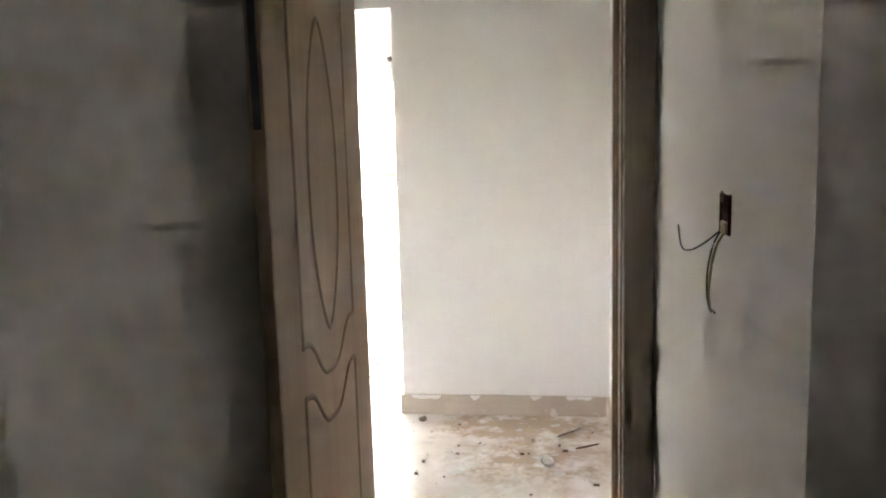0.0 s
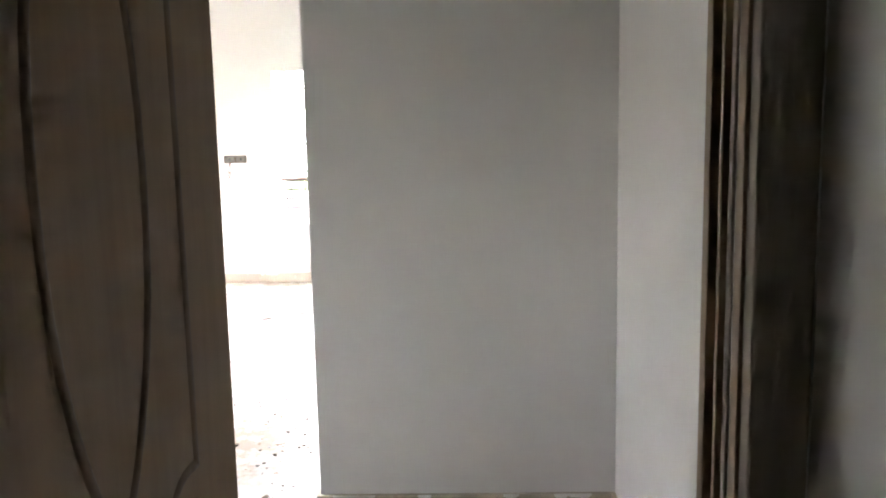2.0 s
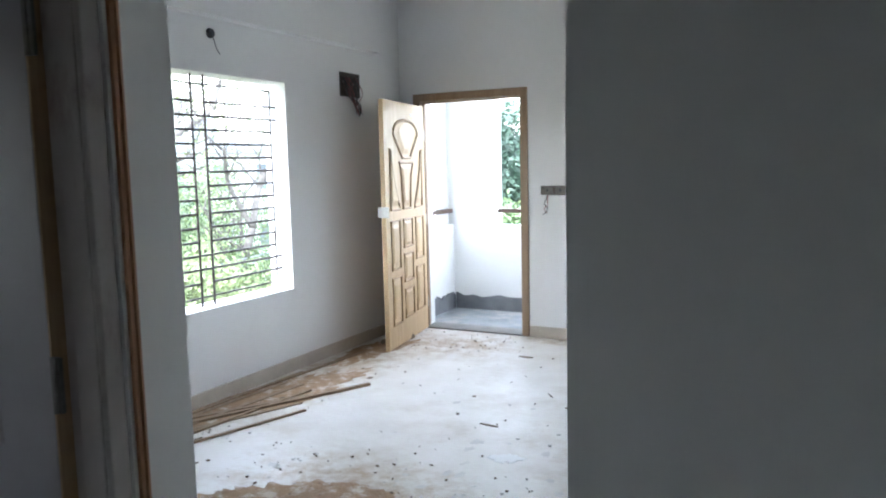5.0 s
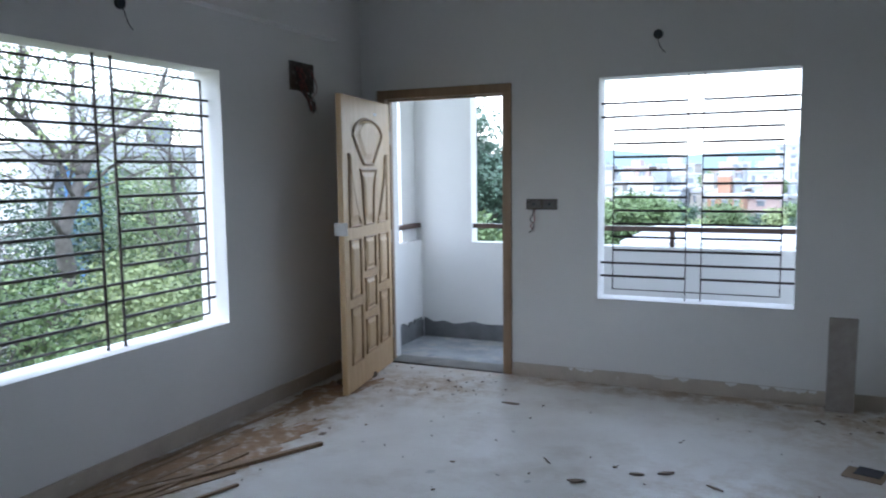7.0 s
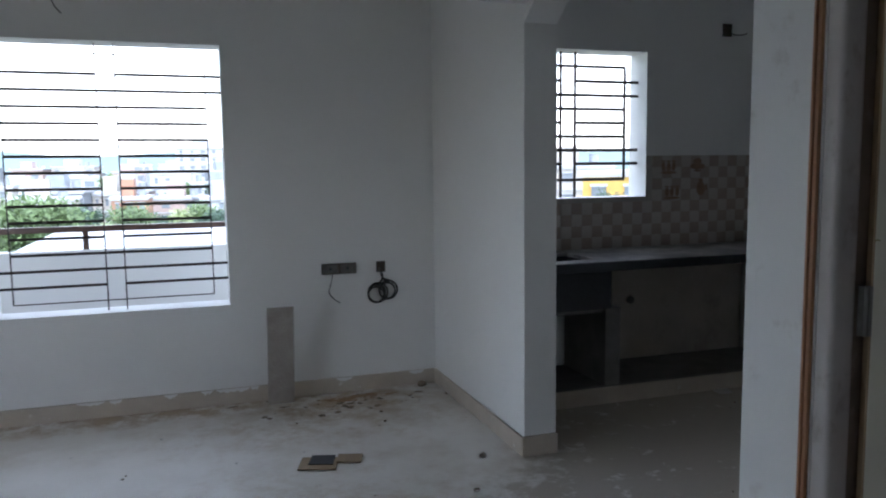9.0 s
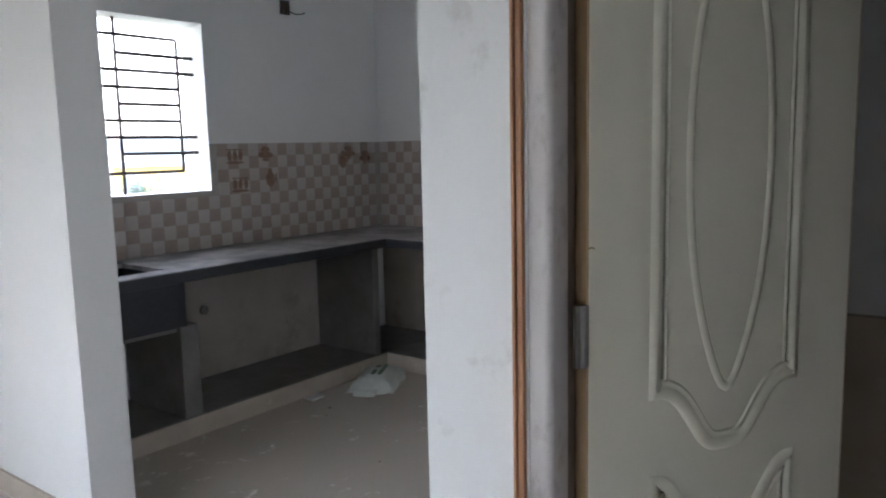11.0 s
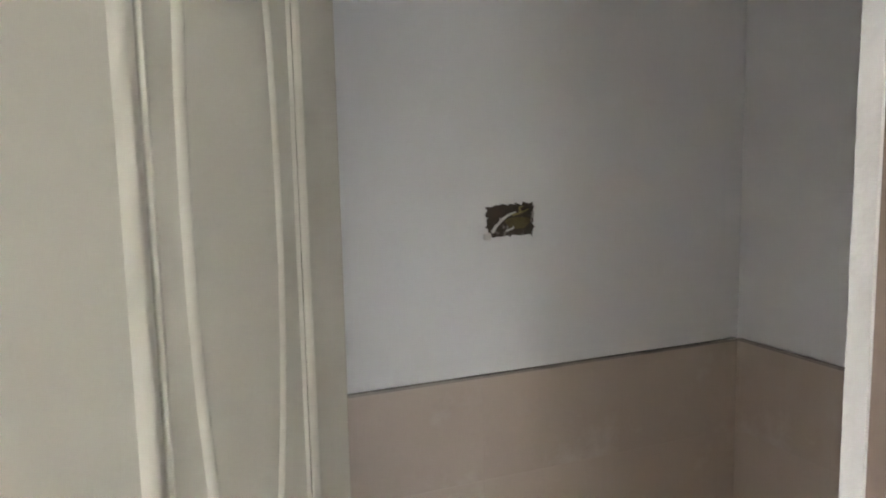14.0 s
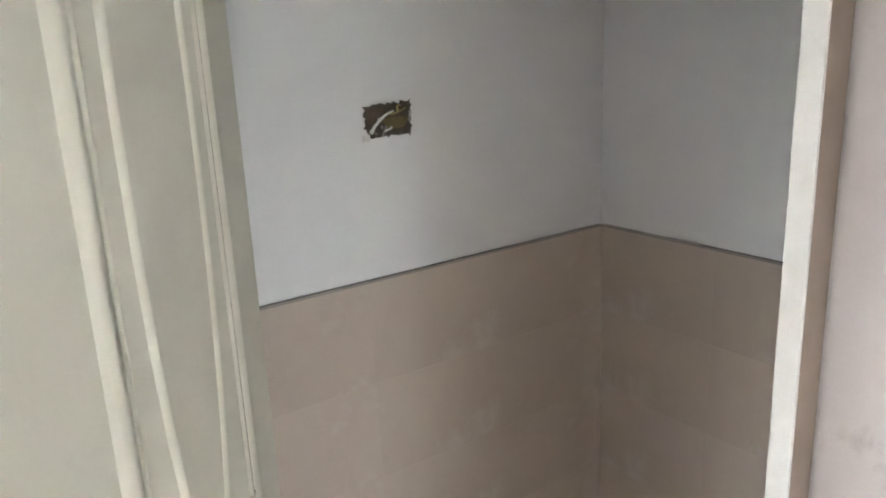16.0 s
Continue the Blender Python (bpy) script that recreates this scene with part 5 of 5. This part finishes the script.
# neighbouring low terrace below the balcony
building("house", "low white neighbouring terrace house", 13.2, 24, 29, 7, 5.5, M_BNEAR, 2, 8, 0, 94, False)
tree("tree", "dense green tree beside the neighbouring terrace", (-4.6, 40.0, G), 6.6, 2.6, 120, 0.2, M_LEAF, 36, 0.0, 4, 0.2)
bm = bmesh.new()
ridge = [[bm.verts.new((-700 + 35 * i, 620 + 60 * j, G + (0, 1, 0.6)[j] * (23 + 10 * noise.noise(Vector((i * 0.31, 2.2, 0))) + 3 * noise.noise(Vector((i * 1.3, 5.1, 0)))))) for j in range(3)] for i in range(41)]
for i in range(40):
    for j in range(2):
        bm.faces.new((ridge[i][j], ridge[i + 1][j], ridge[i + 1][j + 1], ridge[i][j + 1]))
tagged(finish("backdrop_hill", bm, M_HILL, smooth=True), "hazy wooded ridge on the horizon", "hill", kind="structure")
for k in range(26):
    x = -42 + 2.6 * k + rng.uniform(-1.5, 1.5)
    tree("tree", "green garden tree among the houses", (x, 80 + rng.uniform(-8, 12), G), rng.uniform(3.2, 6.0), 3.2, 70, 0.3, (M_LEAF, M_LEAF_D, M_LEAF_L)[k % 3], 60 + k, 0.0, 3, 0.2)
for k in range(16):
    x = -62 + 7.0 * k + rng.uniform(-2.5, 2.5)
    tree("tree", "green tree standing between town houses", (x, rng.choice((100, 135, 180)) + rng.uniform(-3, 3), G), rng.uniform(4.8, 7.2), 3.2, 60, 0.42, (M_LEAF_D, M_LEAF)[k % 2], 160 + k, 0.0, 3, 0.2)
# west side houses behind the trees
building("house", "white house behind the trees", -23.2, 26.6, 10.5, 8, 9.0, M_BNEAR, 3, 4, 80, 95)
building("house", "narrow blue painted house beside the white one", -21.6, 22.3, 1.1, 1.2, 8.4, M_BBLUE, 3, 1, 80, 96, False)
building("house", "white house behind the trees", -31, 11.0, 13, 8, 8.2, M_BNEAR, 3, 4, 75, 97)
building("house", "white house beside the balcony", -12.2, 24.5, 4.5, 4, 9.0, M_BWHITE, 3, 2, 30, 98)
# kitchen side
building("house", "low white terrace house seen from the kitchen", 21.5, 33.0, 18, 7, 3.4, M_BWHITE, 2, 5, -31, 99)
building("house", "small yellow painted house far behind", 34.5, 53.5, 5.0, 6, 7.2, M_BYELLOW, 2, 2, -31, 100, False)
for k in range(6):
    building("apartment_building", WORD[k] + " plastered town house seen from the kitchen", 34 + 13 * k, 96 - 11 * k, 11, 8, 6.8 + 0.9 * (k % 3), FAC[k], 3, 3, -31, 120 + k)
    tree("tree", "green tree between the houses", (24 + 9 * k, 62 - 8 * k, G), 5.4 + k % 2, 2.8, 60, 0.3, (M_LEAF, M_LEAF_D)[k % 2], 140 + k, 0.0, 3, 0.2)

# ================= tiles =================
def tile_mesh(name, w, h, t, material, bev=0.0015):
    bm = box_bm(-w / 2, w / 2, -t, 0, -h / 2, h / 2, 0)
    me = bpy.data.meshes.new(name)
    bmesh.ops.recalc_face_normals(bm, faces=bm.faces)
    bm.to_mesh(me)
    bm.free()
    me.materials.append(material)
    return me


def tiled(parent, mesh_of, x0, z0, cw, ch, nx, nz, m, skip=lambda u, v: False):
    for i in range(nx):
        for j in range(nz):
            u, v = x0 + (i + 0.5) * cw, z0 + (j + 0.5) * ch
            if skip(u, v):
                continue
            o = new("tile", mesh_of(i, j))
            o.parent = parent
            o.matrix_local = m @ Matrix.Translation((u, 0, v))


TW = tile_mesh("tile_pale", 0.0735, 0.0735, 0.006, M_TILE_W)
TB = tile_mesh("tile_beige", 0.0735, 0.0735, 0.006, M_TILE_B)
check = lambda i, j: TW if (i + j) % 2 else TB  # noqa: E731
bs = tagged(finish("backsplash_north", box_bm(4.40, 4.59, 5.7445, 5.749, 0.856, 1.458), M_GROUT), "beige and pale checked tile splashback", "splashback", kind="structure")
tagged(finish("backsplash_north_low", box_bm(4.59, 5.63, 5.7445, 5.749, 0.856, 1.188), M_GROUT), "grout bed below the kitchen window", "splashback", kind="structure")
tagged(finish("backsplash_north_right", box_bm(5.63, 7.085, 5.7445, 5.749, 0.856, 1.458), M_GROUT), "grout bed of the splashback", "splashback", kind="structure")
tiled(bs, check, 4.40, 0.857, 0.0751, 0.0751, 35, 8, Matrix.Translation((0, 5.745, 0)), lambda u, v: 4.56 < u < 5.66 and v > 1.16)
be = tagged(finish("backsplash_east", box_bm(7.0845, 7.089, 3.45, 5.744, 0.856, 1.458), M_GROUT), "beige and pale checked tile splashback", "splashback", kind="structure")
tiled(be, check, -5.735, 0.857, 0.0751, 0.0751, 30, 8, Matrix.Translation((7.085, 0, 0)) @ Matrix.Rotation(radians(-90), 4, "Z"))


def crockery(x, z, kind, y=5.7375):
    """Printed crockery motif: flat brown shapes on a tile."""
    bm = bmesh.new()

    def disc(cx, cz, rx, rz, n=18):
        bm.faces.new([bm.verts.new((cx + rx * math.cos(2 * math.pi * k / n), y, cz + rz * math.sin(2 * math.pi * k / n))) for k in range(n)])

    if kind == "jug":
        disc(x, z, 0.036, 0.048)
        disc(x, z + 0.056, 0.018, 0.014)
        disc(x + 0.046, z + 0.01, 0.008, 0.026)
    elif kind == "cups":
        for dx in (-0.04, 0.0, 0.04):
            disc(x + dx, z, 0.016, 0.03)
            disc(x + dx, z + 0.036, 0.02, 0.005)
        disc(x, z - 0.04, 0.065, 0.009)
    else:
        disc(x, z, 0.06, 0.022)
        disc(x, z + 0.034, 0.034, 0.02)
        disc(x, z - 0.03, 0.03, 0.007)
    return tagged(finish("tile_motif", bm, M_PRINT), "faded brown crockery print on the wall tiles", "tile print", kind="structure")


for x, z, kd in ((5.80, 1.385, "cups"), (5.83, 1.215, "cups"), (6.03, 1.385, "bowl"), (6.06, 1.235, "jug"), (6.70, 1.33, "jug"), (6.76, 1.38, "bowl"), (6.92, 1.345, "bowl")):
    crockery(x, z, kd)

# bathroom dado
DZ = 0.979
db = tagged(finish("dado_back", box_bm(4.972, 4.9775, 1.2, 2.715, 0.0, DZ), M_DADO), "dusty beige dado tiles on the bathroom wall", "wall tiles", kind="structure")
ds = tagged(finish("dado_side", box_bm(4.095, 4.971, 1.1965, 1.203, 0.0, DZ), M_DADO), "dusty beige dado tiles on the bathroom side wall", "wall tiles", kind="structure")
mb = Matrix.Translation((4.973, 0, 0)) @ Matrix.Rotation(radians(-90), 4, "Z")
ms = Matrix.Translation((0, 1.202, 0)) @ Matrix.Rotation(radians(180), 4, "Z")
TH = 0.21
for parent, m, spans in ((db, mb, ((-1.85, -1.21), (-2.49, -1.85), (-2.71, -2.49))), (ds, ms, ((-4.965, -4.66), (-4.66, -4.10)))):
    for a, b in spans:
        for j in range(5):
            hh = TH if j else DZ - 4 * TH
            z0 = 0.0 if j == 0 else DZ - (5 - j) * TH
            tiled(parent, lambda i, k, me=tile_mesh("dado_tile", b - a - 0.0008, hh - 0.0008, 0.0014, M_DADO): me, a, z0, b - a, hh, 1, 1, m)
for nm, b in (("trim_dado_back", (4.969, 4.9785, 1.206, 2.715, DZ, DZ + 0.005)), ("trim_dado_side", (4.095, 4.969, 1.1965, 1.206, DZ, DZ + 0.005))):
    tagged(finish(nm, box_bm(*b), M_MORTAR), "rough grey mortar line on top of the dado tiles", "trim", kind="structure")
